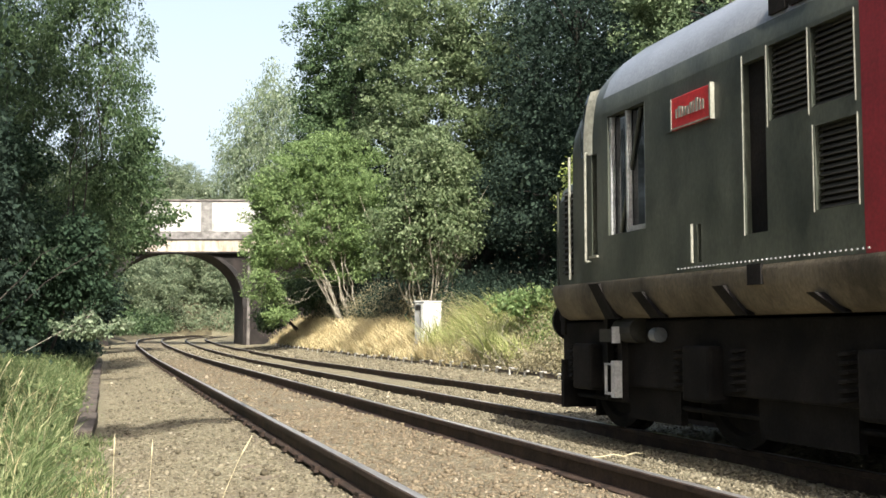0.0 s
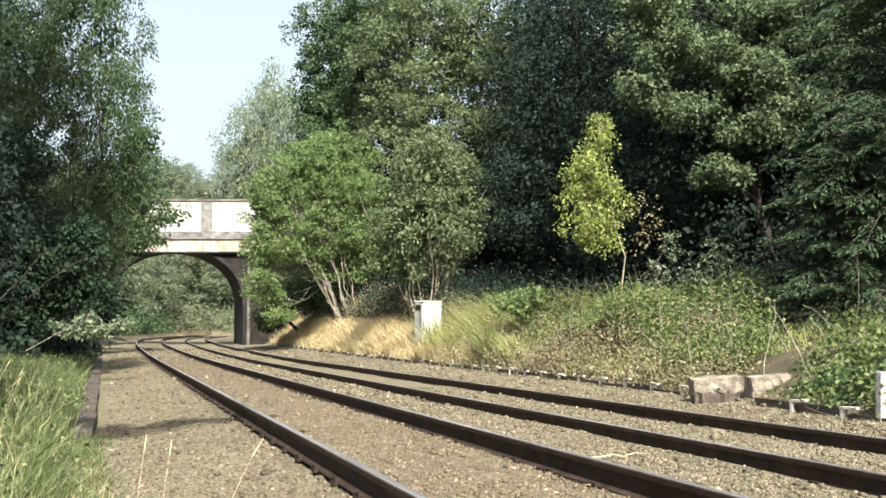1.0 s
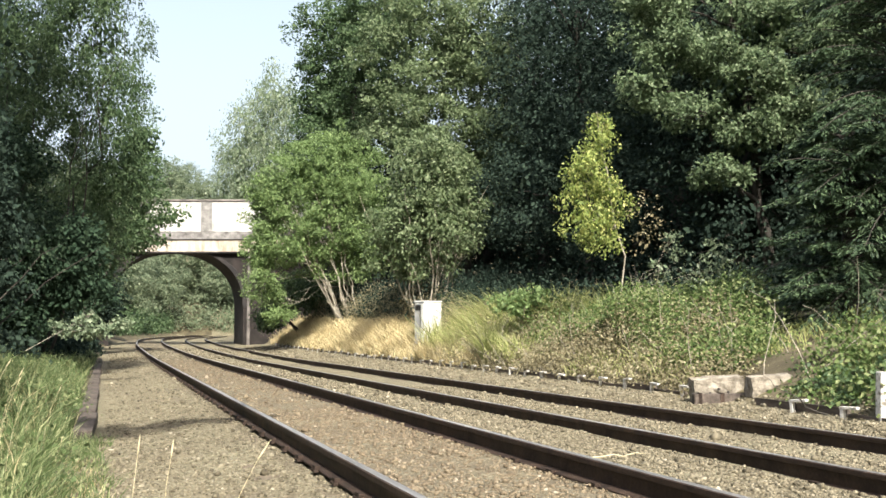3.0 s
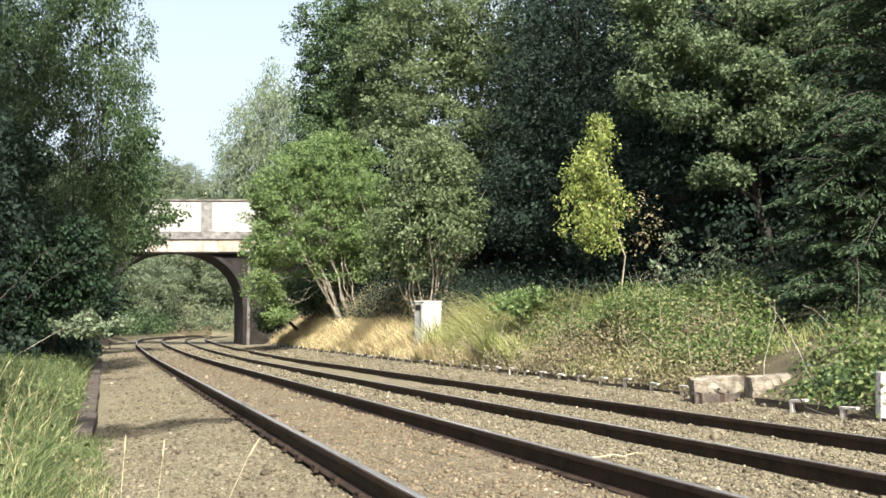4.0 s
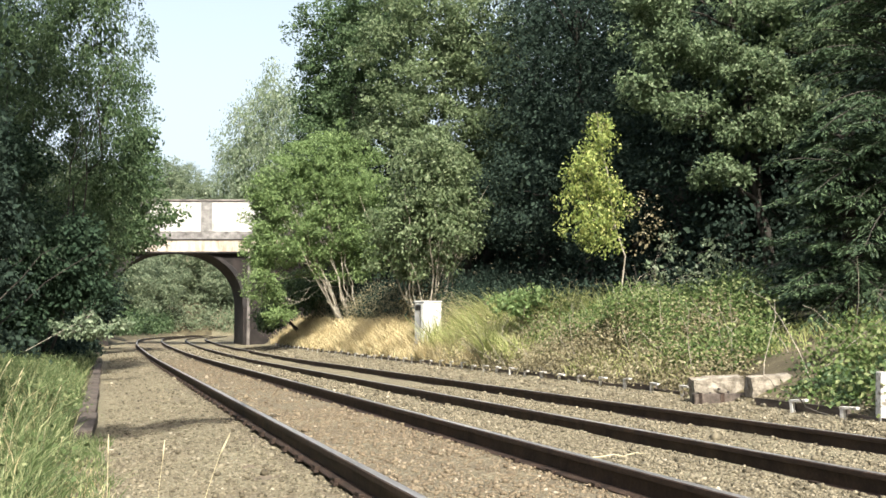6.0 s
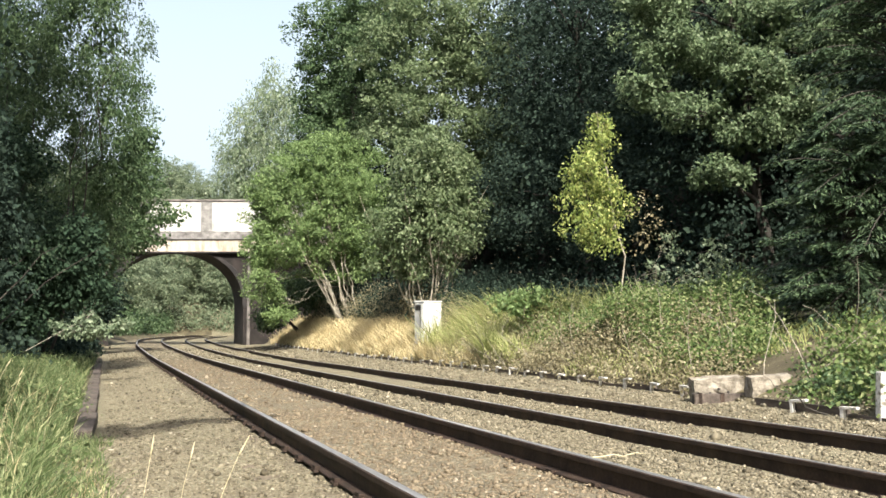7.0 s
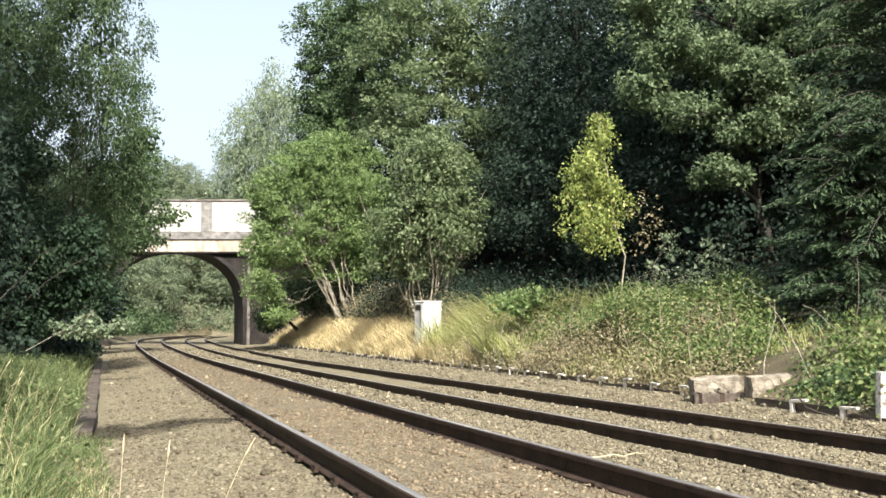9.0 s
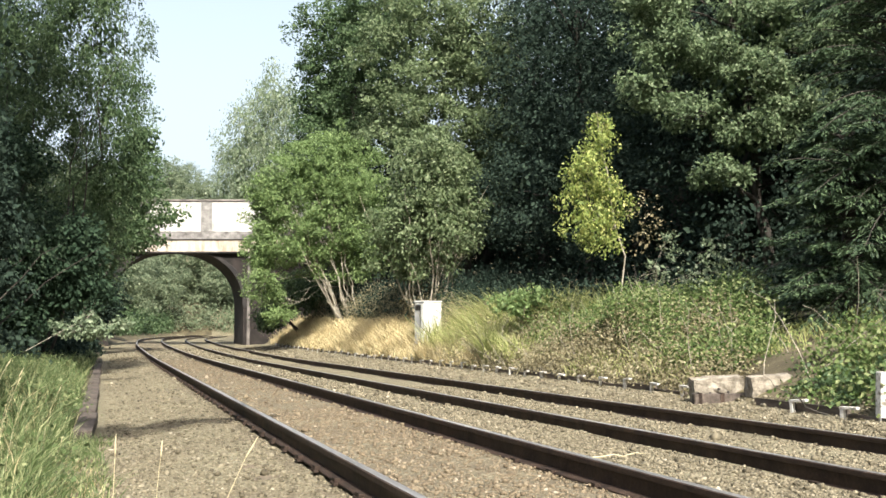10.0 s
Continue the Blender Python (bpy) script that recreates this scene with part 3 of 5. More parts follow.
LOBES_L3 = [(1.24, 49.79, 7.26, 1.11, 1.29, 1.48), (0.89, 49.89, 5.52, 1.03, 1.07, 1.11), (-0.5, 50.12, 4.4, 0.95, 1.0, 1.0), (1.13, 49.82, 9.27, 0.79, 1.01, 1.23), (-1.23, 50.54, 3.29, 1.48, 1.42, 1.35), (-1.05, 50.48, 5.52, 1.72, 1.85, 1.97), (2.4, 49.44, 6.07, 0.59, 0.54, 0.49), (1.65, 49.7, 5.0, 0.7, 0.7, 0.5)]
LOBES_L4 = [(-1.97, 60.17, 1.71, 2.63, 2.19, 1.75), (-0.87, 59.84, 2.58, 1.32, 1.53, 1.75), (-3.66, 60.68, 2.29, 2.34, 2.34, 2.34), (-0.08, 59.6, 2.06, 0.7, 1.23, 1.75), (-0.56, 59.74, 3.46, 1.02, 1.24, 1.46)]
LOBES_R1 = [(9.35, 51.51, 8.61, 2.0, 1.93, 1.87), (7.82, 51.97, 7.53, 1.6, 1.73, 1.87), (10.4, 51.19, 6.18, 2.0, 1.93, 1.87), (7.07, 52.2, 5.78, 1.12, 1.29, 1.47), (8.87, 51.65, 5.11, 2.13, 1.87, 1.6), (11.42, 50.88, 7.8, 1.6, 1.87, 2.13), (6.89, 52.25, 3.5, 0.8, 1.07, 1.33), (7.62, 52.03, 2.03, 0.85, 0.83, 0.8), (6.7, 52.31, 4.84, 0.67, 0.8, 0.93), (10.37, 51.2, 9.84, 0.75, 0.85, 0.96), (11.94, 50.72, 5.11, 1.28, 1.44, 1.6), (10.92, 51.03, 4.17, 1.47, 1.27, 1.07), (7.35, 52.1, 6.7, 1.1, 1.2, 1.3), (7.2, 52.1, 4.3, 0.9, 1.0, 0.9)]
LOBES_R1b = [(10.37, 38.66, 4.33, 1.33, 1.54, 1.74), (11.55, 38.3, 5.05, 1.54, 1.74, 1.95), (10.96, 38.48, 6.82, 1.54, 1.54, 1.54)]
LOBES_R2 = [(9.5, 76.54, 14.59, 2.14, 2.73, 3.31), (10.98, 76.09, 17.38, 1.75, 2.14, 2.53), (8.22, 76.93, 12.2, 1.36, 1.75, 2.14), (11.4, 75.97, 13.0, 1.95, 2.53, 3.12), (9.17, 76.64, 10.82, 2.34, 1.85, 1.36)]
LOBES_R3a = [(11.48, 59.22, 17.39, 1.85, 2.15, 2.46), (13.14, 58.72, 15.48, 2.46, 2.77, 3.08), (10.76, 59.44, 13.9, 1.54, 2.0, 2.46), (11.96, 59.07, 12.01, 2.15, 2.0, 1.85), (14.32, 58.36, 18.35, 2.77, 2.62, 2.46)]
LOBES_R3b = [(15.06, 52.91, 14.26, 2.96, 2.96, 2.96), (17.8, 52.07, 15.43, 2.54, 2.75, 2.96), (15.88, 52.66, 10.5, 2.96, 2.75, 2.54), (18.06, 52.0, 10.5, 2.26, 2.47, 2.68), (13.7, 53.32, 11.36, 1.83, 1.97, 2.12), (18.32, 51.92, 7.63, 1.83, 1.83, 1.83), (16.42, 52.49, 6.2, 2.4, 2.12, 1.83), (14.78, 52.99, 17.48, 3.1, 2.68, 2.26)]
LOBES_R0 = [(9.35, 57.78, 2.91, 1.64, 1.38, 1.13), (8.22, 58.12, 1.73, 0.95, 0.83, 0.71), (10.48, 57.43, 3.21, 1.49, 1.28, 1.07)]
LOBES_R4 = [(10.45, 22.92, 3.7, 0.72, 0.7, 0.8), (10.36, 22.95, 4.55, 0.52, 0.52, 0.62), (10.62, 22.9, 5.15, 0.36, 0.36, 0.5), (10.72, 22.85, 3.2, 0.5, 0.46, 0.5), (10.74, 22.86, 5.72, 0.22, 0.22, 0.38), (10.95, 22.8, 4.0, 0.42, 0.4, 0.6)]
LOBES_R5 = [(13.95, 25.02, 8.3, 1.2, 1.1, 0.75), (15.6, 24.56, 7.6, 1.3, 1.2, 0.6), (14.42, 24.88, 6.55, 1.25, 0.9, 0.4), (15.99, 24.4, 9.0, 1.4, 1.18, 0.7), (13.5, 25.1, 9.5, 1.1, 0.93, 0.7), (15.7, 24.44, 5.95, 1.1, 0.8, 0.38), (16.9, 24.14, 6.9, 1.0, 0.86, 0.6), (13.2, 25.24, 7.1, 0.7, 0.75, 0.5), (17.9, 23.83, 8.5, 1.2, 1.15, 0.7), (14.9, 24.7, 4.9, 0.8, 0.6, 0.3)]

tree("ash_tree", 21, (-1.9, 31.0, 0.2), LOBES_L1, 640, 120, 0.36, 0.095, M["ash_leaf"], M["bark"], "tall leafy green tree leaning over the line, sunlit tips", 0.05, 7, 0.8, 0.45, 0.22, 0.42)
# lower left of the ash, its shade put into a darker leaf colour
tree("ash_lower_crown", 34, (-4.2, 27.5, 0.6), LOBES_L5, 420, 75, 0.34, 0.11, M["shaded_ash_leaf"], M["bark"], "lower left crown of the leaning ash, shade in its leaf colour", 0.05, 5)
# crown out of sight overhead, added to shade the left trees and bank
tree("ash_tree", 35, (-4.6, 19.5, 0.7), [(-2.7, 20.5, 13.6, 2.2, 2.2, 2.4), (-4.8, 20.0, 13.0, 2.2, 2.2, 2.8), (-3.4, 20.5, 17.0, 2.0, 2.0, 2.0), (-1.5, 20.5, 14.0, 1.4, 1.5, 1.4), (-3.3, 17.5, 8.8, 1.3, 1.1, 0.8)], 640, 60, 0.5, 0.19, M["ash_leaf"], M["bark"], "unseen tall ash added to shade the grassy bank", 0.22, 1)
tree("oak_tree", 22, (-2.9, 15.4, 0.4), LOBES_L2, 260, 55, 0.22, 0.07, M["shaded_leaf"], M["bark"], "green tree at the grass bank's edge, shade in its dark leaf colour", 0.022, 3)
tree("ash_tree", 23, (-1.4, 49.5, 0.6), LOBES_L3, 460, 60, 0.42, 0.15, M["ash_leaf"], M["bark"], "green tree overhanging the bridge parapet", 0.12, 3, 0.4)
tree("hawthorn_bush", 24, (-5.0, 57.0, 1.2), LOBES_L4, 420, 34, 0.5, 0.2, M["shaded_leaf"], M["bark"], "dense bush beside the bridge abutment, shade in its dark leaf colour", 0.12, 3)
tree("young_sycamore", 25, (11.0, 51.0, 2.0), LOBES_R1, 800, 85, 0.36, 0.12, M["young_leaf"], M["pale_bark"], "bright green young tree with pale clustered stems", 0.036, 22, 0.3, 0.4)
tree("hazel_bush", 26, (11.2, 38.8, 1.3), LOBES_R1b, 400, 60, 0.38, 0.135, M["grey_leaf"], M["pale_bark"], "grey-green hazel with many thin pale stems", 0.045, 18, 0.3, 0.4)
tree("hawthorn_bush", 33, (10.2, 58.8, 1.0), LOBES_R0, 220, 40, 0.35, 0.15, M["ash_leaf"], M["bark"], "green bush in front of the bridge abutment", 0.06, 4)
tree("birch_tree", 27, (11.2, 77.0, 1.5), LOBES_R2, 460, 55, 0.6, 0.2, M["pale_leaf"], M["pale_bark"], "feathery pale green birch behind the bridge end", 0.2, 2, 0.9, 0.4, 0.7, 0.4)
tree("oak_tree", 28, (14.3, 58.5, 2.6), LOBES_R3a, 440, 105, 0.52, 0.17, M["ash_leaf"], M["bark"], "tall green tree on the cutting side", 0.3, 1)
tree("oak_tree", 29, (17.6, 54.5, 2.8), LOBES_R3b, 620, 120, 0.5, 0.16, M["grey_leaf"], M["bark"], "tall grey-green tree on the cutting side", 0.22, 2)
tree("birch_sapling", 30, (11.45, 22.7, 1.5), LOBES_R4, 270, 26, 0.16, 0.072, M["yellow_leaf"], M["pale_bark"], "slender young birch with yellow autumn leaves", 0.035, 1, 0.5, 0.1, 0.1)
tree("oak_tree", 31, (17.0, 25.5, 2.2), LOBES_R5, 400, 95, 0.3, 0.115, M["oak_leaf"], M["bark"], "large dark green oak on the bank", 0.2, 1, shell=0.6)


def conifer(seed, base, height, reach, label):
    """A cypress with long drooping sprays."""
    rng = np.random.default_rng(seed)
    top = tagged(new("cypress_tree"), label, "tree")
    top.location = base
    paths = [bent(rng, (0, 0, -0.3), (0.2, 0, height), 0.22, 0.03, 8, 0.05)]
    pts, dirs, sides = [], [], []
    for i in range(int(22 * height)):
        h = rng.uniform(0.02, 0.97) * height
        a = rng.uniform(0, 2 * math.pi)
        length = reach * (1 - 0.62 * h / height) * rng.uniform(0.6, 1.2)
        out = np.array((math.cos(a), math.sin(a), 0))
        side = np.array((-math.sin(a), math.cos(a), 0))
        up = rng.uniform(0.1, 0.75)
        line = [np.array((0, 0, h)) + out * length * f + np.array((0, 0, length * (up * f - 0.42 * f * f))) for f in np.linspace(0, 1, 7)]
        paths.append([(Vector(p), 0.02 * (1 - q / 8)) for q, p in enumerate(line)])
        for f in np.linspace(0.2, 1.0, 24):
            q = min(int(f * 6), 5)
            p = line[q] + (line[q + 1] - line[q]) * (f * 6 - q)
            along = (line[q + 1] - line[q]) / np.linalg.norm(line[q + 1] - line[q])
            for s in (-1, 1):
                twig = along * 0.75 + side * s * 0.8 + np.array((0, 0, -0.35)) + rng.normal(size=3) * 0.12
                tl = 0.42 * (1.15 - f) * length / 2 + 0.1
                for g in np.linspace(0.1, 1, 8):
                    pts.append(p + twig * tl * g + rng.normal(size=3) * 0.02)
                    dirs.append(twig + rng.normal(size=3) * 0.35 + along * 0.4)
    pts, dirs = np.array(pts), np.array(dirs)
    dirs /= np.linalg.norm(dirs, axis=1)[:, None]
    sd = np.cross(dirs, rng.normal(size=(len(pts), 3)) * 0.5 + np.array((0, 0, 1.0)))
    sd /= np.linalg.norm(sd, axis=1)[:, None] + 1e-6
    L = rng.uniform(0.06, 0.13, len(pts))[:, None]
    v = np.stack([pts, pts + dirs * L * 0.5 + sd * L * 0.13, pts + dirs * L, pts + dirs * L * 0.5 - sd * L * 0.13], 1)
    vv, ff = tubes(paths, 5)
    part("trunk", mesh_of("trunk", vv, ff, M["bark"], True), None, top)
    me = quads("crown", v, len(pts))
    me.materials.append(M["conifer_leaf"])
    part("crown", me, None, top)
    return top


conifer(41, (12.7, 15.3, 0.9), 7.8, 2.6, "dark cypress with drooping feathery sprays")
conifer(42, (11.7, 15.5, 0.7), 3.6, 1.5, "low dark cypress at the edge of the bramble")

# dark wood behind the first row of trees, its shade put into the leaf colour
wood = tree("oak_tree", 51, (17.0, 27.0, 2.6), [(17, 27, 9.5, 2.8, 2.8, 3), (15.6, 26.5, 6.5, 2.4, 2.4, 2.6), (18.3, 28, 6, 2.5, 2.5, 2.5), (16.5, 28.5, 12, 2.2, 2.2, 2.4), (16, 25.6, 3.6, 2.0, 2.0, 1.6), (18, 26, 3.4, 2.0, 2.0, 1.6), (17.3, 27.5, 15, 2.0, 2.0, 2.2)], 620, 46, 0.55, 0.15, M["shaded_leaf"], M["bark"], "green tree of the wood, deep shade in its leaf colour", 0.3, 1, group="trees of the dark wood", inner=1.6)
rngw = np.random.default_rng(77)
# (14.9, 8.4) stands out of view, added to shade the bank behind it
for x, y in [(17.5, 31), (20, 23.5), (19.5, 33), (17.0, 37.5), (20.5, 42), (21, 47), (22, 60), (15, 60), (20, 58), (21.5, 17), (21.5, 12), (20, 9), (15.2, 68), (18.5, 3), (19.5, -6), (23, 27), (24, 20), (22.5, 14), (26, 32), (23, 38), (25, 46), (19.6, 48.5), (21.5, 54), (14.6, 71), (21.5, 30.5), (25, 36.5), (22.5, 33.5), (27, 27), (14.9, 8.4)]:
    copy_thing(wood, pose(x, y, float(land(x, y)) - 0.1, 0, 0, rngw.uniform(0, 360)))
# those below y = 12 unseen, added to block sky; (-4.9, 18.5) added for shade
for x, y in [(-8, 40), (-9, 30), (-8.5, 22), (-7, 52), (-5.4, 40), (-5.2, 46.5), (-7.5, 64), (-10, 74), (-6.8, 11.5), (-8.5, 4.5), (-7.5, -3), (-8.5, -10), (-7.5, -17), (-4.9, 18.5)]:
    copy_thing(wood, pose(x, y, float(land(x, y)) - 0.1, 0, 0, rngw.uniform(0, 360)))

# trees beyond the bridge, distance haze put into their leaf colour
beyond = tree("ash_tree", 61, (-3.2, 104.0, 0.8), [(-3.2, 104, 5.2, 3.4, 3.4, 2.6), (-1.4, 102.5, 7.4, 2.8, 2.8, 2.8), (-5.4, 105, 7.8, 3.2, 3.2, 3.2), (-3.6, 104.5, 11, 3.2, 3.2, 3.2)], 420, 44, 0.7, 0.26, M["haze_tinted_leaf"], M["bark"], "green tree beyond the bridge arch, haze put into its pale leaves", 0.3, 1, group="trees beyond the bridge")
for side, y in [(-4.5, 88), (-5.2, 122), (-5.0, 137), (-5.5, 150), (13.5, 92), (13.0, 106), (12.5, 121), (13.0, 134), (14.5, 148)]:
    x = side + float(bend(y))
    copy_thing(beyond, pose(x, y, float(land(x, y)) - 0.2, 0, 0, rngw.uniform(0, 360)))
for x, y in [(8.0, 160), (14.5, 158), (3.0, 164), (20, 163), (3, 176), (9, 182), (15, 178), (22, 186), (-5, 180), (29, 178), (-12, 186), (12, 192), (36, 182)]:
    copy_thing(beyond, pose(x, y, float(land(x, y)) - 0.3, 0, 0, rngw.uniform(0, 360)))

# ---- undergrowth ----
def blades(name, seed, spans, material, label, category="grass"):
    """Single grass blades over spans (x0, x1, y0, y1, count, height, width), x counted from the left path or the right edge."""
    rng = np.random.default_rng(seed)
    out = []
    for side, x0, x1, y0, y1, n, h, w in spans:
        y = rng.uniform(y0, y1, n)
        tuft = np.sin(y * 3.1 + 2.0 * np.sin(y * 1.7)) * 0.5
        x = rng.uniform(x0, x1, n) + 0.12 * tuft
        if side == "right":
            x = x + right_edge(y) + bend(y)
        ok = ~((x > 7.6) & (x < 9.4) & (y > 11.3) & (y < 13.6))
        ok &= ~((np.abs(x - 9.75) < 0.75) & (y > 32.0) & (y < 34.3))
        x, y, n = x[ok], y[ok], int(ok.sum())
        hh = h * rng.uniform(0.35, 1.15, n) * (0.72 + 0.45 * np.sin(x * 2.3 + 1.7 * np.sin(y * 1.1)) * np.cos(y * 0.9 + x))
        a = rng.uniform(0, 2 * np.pi, n)
        lean = (rng.normal(size=(n, 2)) * 0.5 + 0.45 * np.stack([np.sin(x * 5.1 + y * 2.3), np.cos(y * 4.3 - x * 3.7)], -1)) * hh[:, None]
        base = np.stack([x, y, land(x, y) - 0.03], -1)
        s = np.stack([np.cos(a), np.sin(a), np.zeros(n)], -1) * (w * rng.uniform(0.6, 1.3, n))[:, None]
        mid = base + np.stack([lean[:, 0] * 0.35, lean[:, 1] * 0.35, hh * 0.6], -1)
        tip = base + np.stack([lean[:, 0], lean[:, 1], hh], -1)
        out.append(np.stack([base - s, base + s, mid + s * 0.8, mid - s * 0.8], 1))
        out.append(np.stack([mid - s * 0.8, mid + s * 0.8, tip + s * 0.12, tip - s * 0.12], 1))
    v = np.concatenate(out)
    me = quads(name, v, len(v))
    me.materials.append(material)
    return tagged(new(name, me), label, category, kind="stuff")


blades("grass", 71, [("left", -6, -0.3, -6, 4.5, 9000, 0.3, 0.008), ("left", -1.6, -0.32, 4.5, 12, 15000, 0.24, 0.004), ("left", -3.6, -0.35, 10, 24, 16000, 0.3, 0.007), ("left", -5, -0.4, 24, 44, 9000, 0.4, 0.014), ("left", -0.32, 0.02, 5.5, 11.3, 1500, 0.14, 0.005), ("left", -1.4, -0.4, 5, 10, 2200, 0.36, 0.005), ("left", -2.6, -0.6, 8, 16, 2600, 0.48, 0.007), ("right", 0.1, 3.4, 26, 60, 3500, 0.42, 0.012), ("right", 1.2, 4.6, 23, 30, 2600, 0.75, 0.011)], M["green_grass"], "sunlit green grass with yellowing tips on the bank")
blades("dry_grass", 72, [("left", -0.5, -0.02, 6.5, 9.5, 800, 0.11, 0.003), ("left", -2.2, -0.5, 6.5, 14, 900, 0.38, 0.003), ("right", 0.1, 1.9, 26, 64, 22000, 0.5, 0.011), ("right", 0.15, 1.5, 31, 60, 16000, 0.62, 0.012), ("right", 0.2, 2.4, 27.0, 33.8, 8000, 0.85, 0.010)], M["dry_grass"], "tall dry golden grass on the cutting side")
blades("green_weeds", 73, [("right", 0.4, 3.6, 23.5, 33.0, 24000, 1.12, 0.012), ("right", 0.2, 4.5, 14, 20, 2600, 0.45, 0.008)], M["weed"], "tall green weeds on the bank", "weeds")


def scrub(name, seed, spans, leaf, material, label, per=13, spread=0.13, even=False):
    rng = np.random.default_rng(seed)
    pts = []
    for x0, x1, y0, y1, n, low, high in spans:
        x, y = rng.uniform(x0, x1, n), rng.uniform(y0, y1, n)
        x = x + right_edge(y) + bend(y)
        hump = 0.62 + 0.28 * np.sin(x * 1.9 + y * 0.8) + 0.22 * np.sin(y * 2.3 - x * 1.1)
        ramp_in = step01(x - right_edge(y), 0.0, 1.2) * 0.75 + 0.25 if not even else 1.0
        z = land(x, y) + (low + (high - low) * rng.uniform(0, 1, n) ** 0.55) * np.clip(hump, 0.15, 1.3) * ramp_in
        pts.append(np.stack([x, y, z], -1))
    c = np.concatenate(pts)
    clear = ((c[:, 1] < 13.3) & (c[:, 1] > 11.6) & (c[:, 0] < 8.45)) | ((c[:, 0] > 0.66 * c[:, 1]) & (c[:, 1] > 13) & (c[:, 1] < 22))
    c = c[~clear]
    p = np.repeat(c, per, axis=0)
    p = p + rng.normal(size=p.shape) * spread
    p[:, 2] = np.maximum(p[:, 2], land(p[:, 0], p[:, 1]) + 0.01)
    out = np.tile(np.array((-0.3, -0.5, 0.6)), (len(p), 1))
    me = leaves(name, rng, p, out, leaf, material, 0.1, 0.7)
    return tagged(new(name, me), label, "scrub", kind="stuff")


scrub("bramble_thicket", 81, [(1.0, 4.8, 16.5, 24.5, 4400, 0.1, 0.95), (0.9, 3.5, 17, 24.0, 1300, 0.2, 1.05), (0.5, 2.6, 13.5, 16.5, 700, 0.05, 0.8), (0.25, 1.6, 9.2, 12.2, 380, 0.05, 0.42)], 0.06, M["bramble_leaf"], "tangled green bramble thicket on the bank")
scrub("shaded_bushes", 86, [(-13.5, -10.4, 20.0, 60.0, 1500, 0.1, 1.7), (-11.0, -9.6, 34.0, 62.0, 400, 0.1, 1.6)], 0.15, M["shaded_leaf"], "bushes under the trees of the grassy bank, shade in their leaf colour", 14, 0.28)
scrub("bank_weeds", 87, [(-9.4, -7.55, 5.0, 9.5, 420, 0.03, 0.3), (-9.6, -8.2, 6.5, 16.0, 1000, 0.05, 0.42), (-11.6, -9.4, 14.0, 30.0, 800, 0.05, 0.5)], 0.05, M["green_grass"], "leafy green weeds among the grass on the bank", 12, 0.08)
scrub("withered_scrub", 82, [(0.15, 1.9, 15.5, 30.0, 3400, 0.02, 0.75), (0.1, 0.7, 12.5, 15.5, 300, 0.02, 0.4), (0.3, 3.5, 22, 31, 500, 0.05, 0.8), (1.5, 2.7, 33, 60, 1900, 0.3, 1.5)], 0.05, M["dry_leaf"], "brown withered stems and leaves at the bank foot", 12, 0.15)
scrub("line_side_thicket", 89, [(-13.0, -10.6, 70.0, 150.0, 1300, 0.1, 2.6), (0.8, 4.0, 74.0, 150.0, 1300, 0.1, 2.2)], 0.26, M["ash_leaf"], "dark green thicket beside the line beyond the bridge", 12, 0.4, True)
scrub("far_thicket", 88, [(-14.0, 8.0, 150.5, 168.0, 2600, 0.2, 3.6)], 0.3, M["haze_tinted_leaf"], "green thicket under the trees beyond the bridge, haze in its colour", 12, 0.4, True)
scrub("shaded_undergrowth", 83, [(1.8, 3.2, 33.0, 60.0, 900, 0.1, 1.3), (2.2, 8.0, 24.0, 62.0, 3400, 0.1, 1.4), (4.0, 9.0, 10.0, 26.0, 1100, 0.1, 0.8)], 0.1, M["shaded_leaf"], "undergrowth with the trees' shade put into its leaf colour", 12, 0.3)


def canes():
    """Bare bramble canes and dead stalks."""
    rng = np.random.default_rng(84)
    paths = []
    for i in range(95):
        y = rng.uniform(11, 30)
        x = float(right_edge(y)) + rng.uniform(0.2, 3.2)
        z = float(land(x, y))
        d = rng.normal(size=2) * 0.5
        paths.append(bent(rng, (x, y, z - 0.05), (x + d[0], y + d[1], z + rng.uniform(0.4, 1.25)), 0.007, 0.003, 4, 0.12, rng.uniform(0, 0.4)))
    v, f = tubes(paths, 4)
    return tagged(new("dead_stalks", mesh_of("dead_stalks", v, f, M["pale_bark"])), "thin dead stalks standing out of the bramble", "stalks", kind="stuff")


canes()


def grass_stalk(seed, x, y, height, curve, label):
    """One long stalk with a seed head, its foot at the origin."""
    rng = np.random.default_rng(seed)
    pts = []
    for i in range(9):
        f = i / 8
        pts.append((Vector((curve * f ** 2.5 + rng.normal() * 0.002, rng.normal() * 0.003, height * f)), 0.0016 - 0.0007 * f))
    tip = pts[-1][0]
    head = [(tip + Vector((curve * 0.25 * q / 5, 0, 0.012 * q)), r) for q, r in ((0, 0.001), (1, 0.0022), (2, 0.0027), (3, 0.0024), (4, 0.0018), (5, 0.0008))]
    v, f = tubes([pts, head], 5)
    ob = tagged(new("grass_stalk", mesh_of("grass_stalk", v, f, M["straw"], True)), label, "grass", "long stalks beside the path")
    ob.matrix_basis = pose(x, y, float(land(x, y)) - 0.02)
    return ob


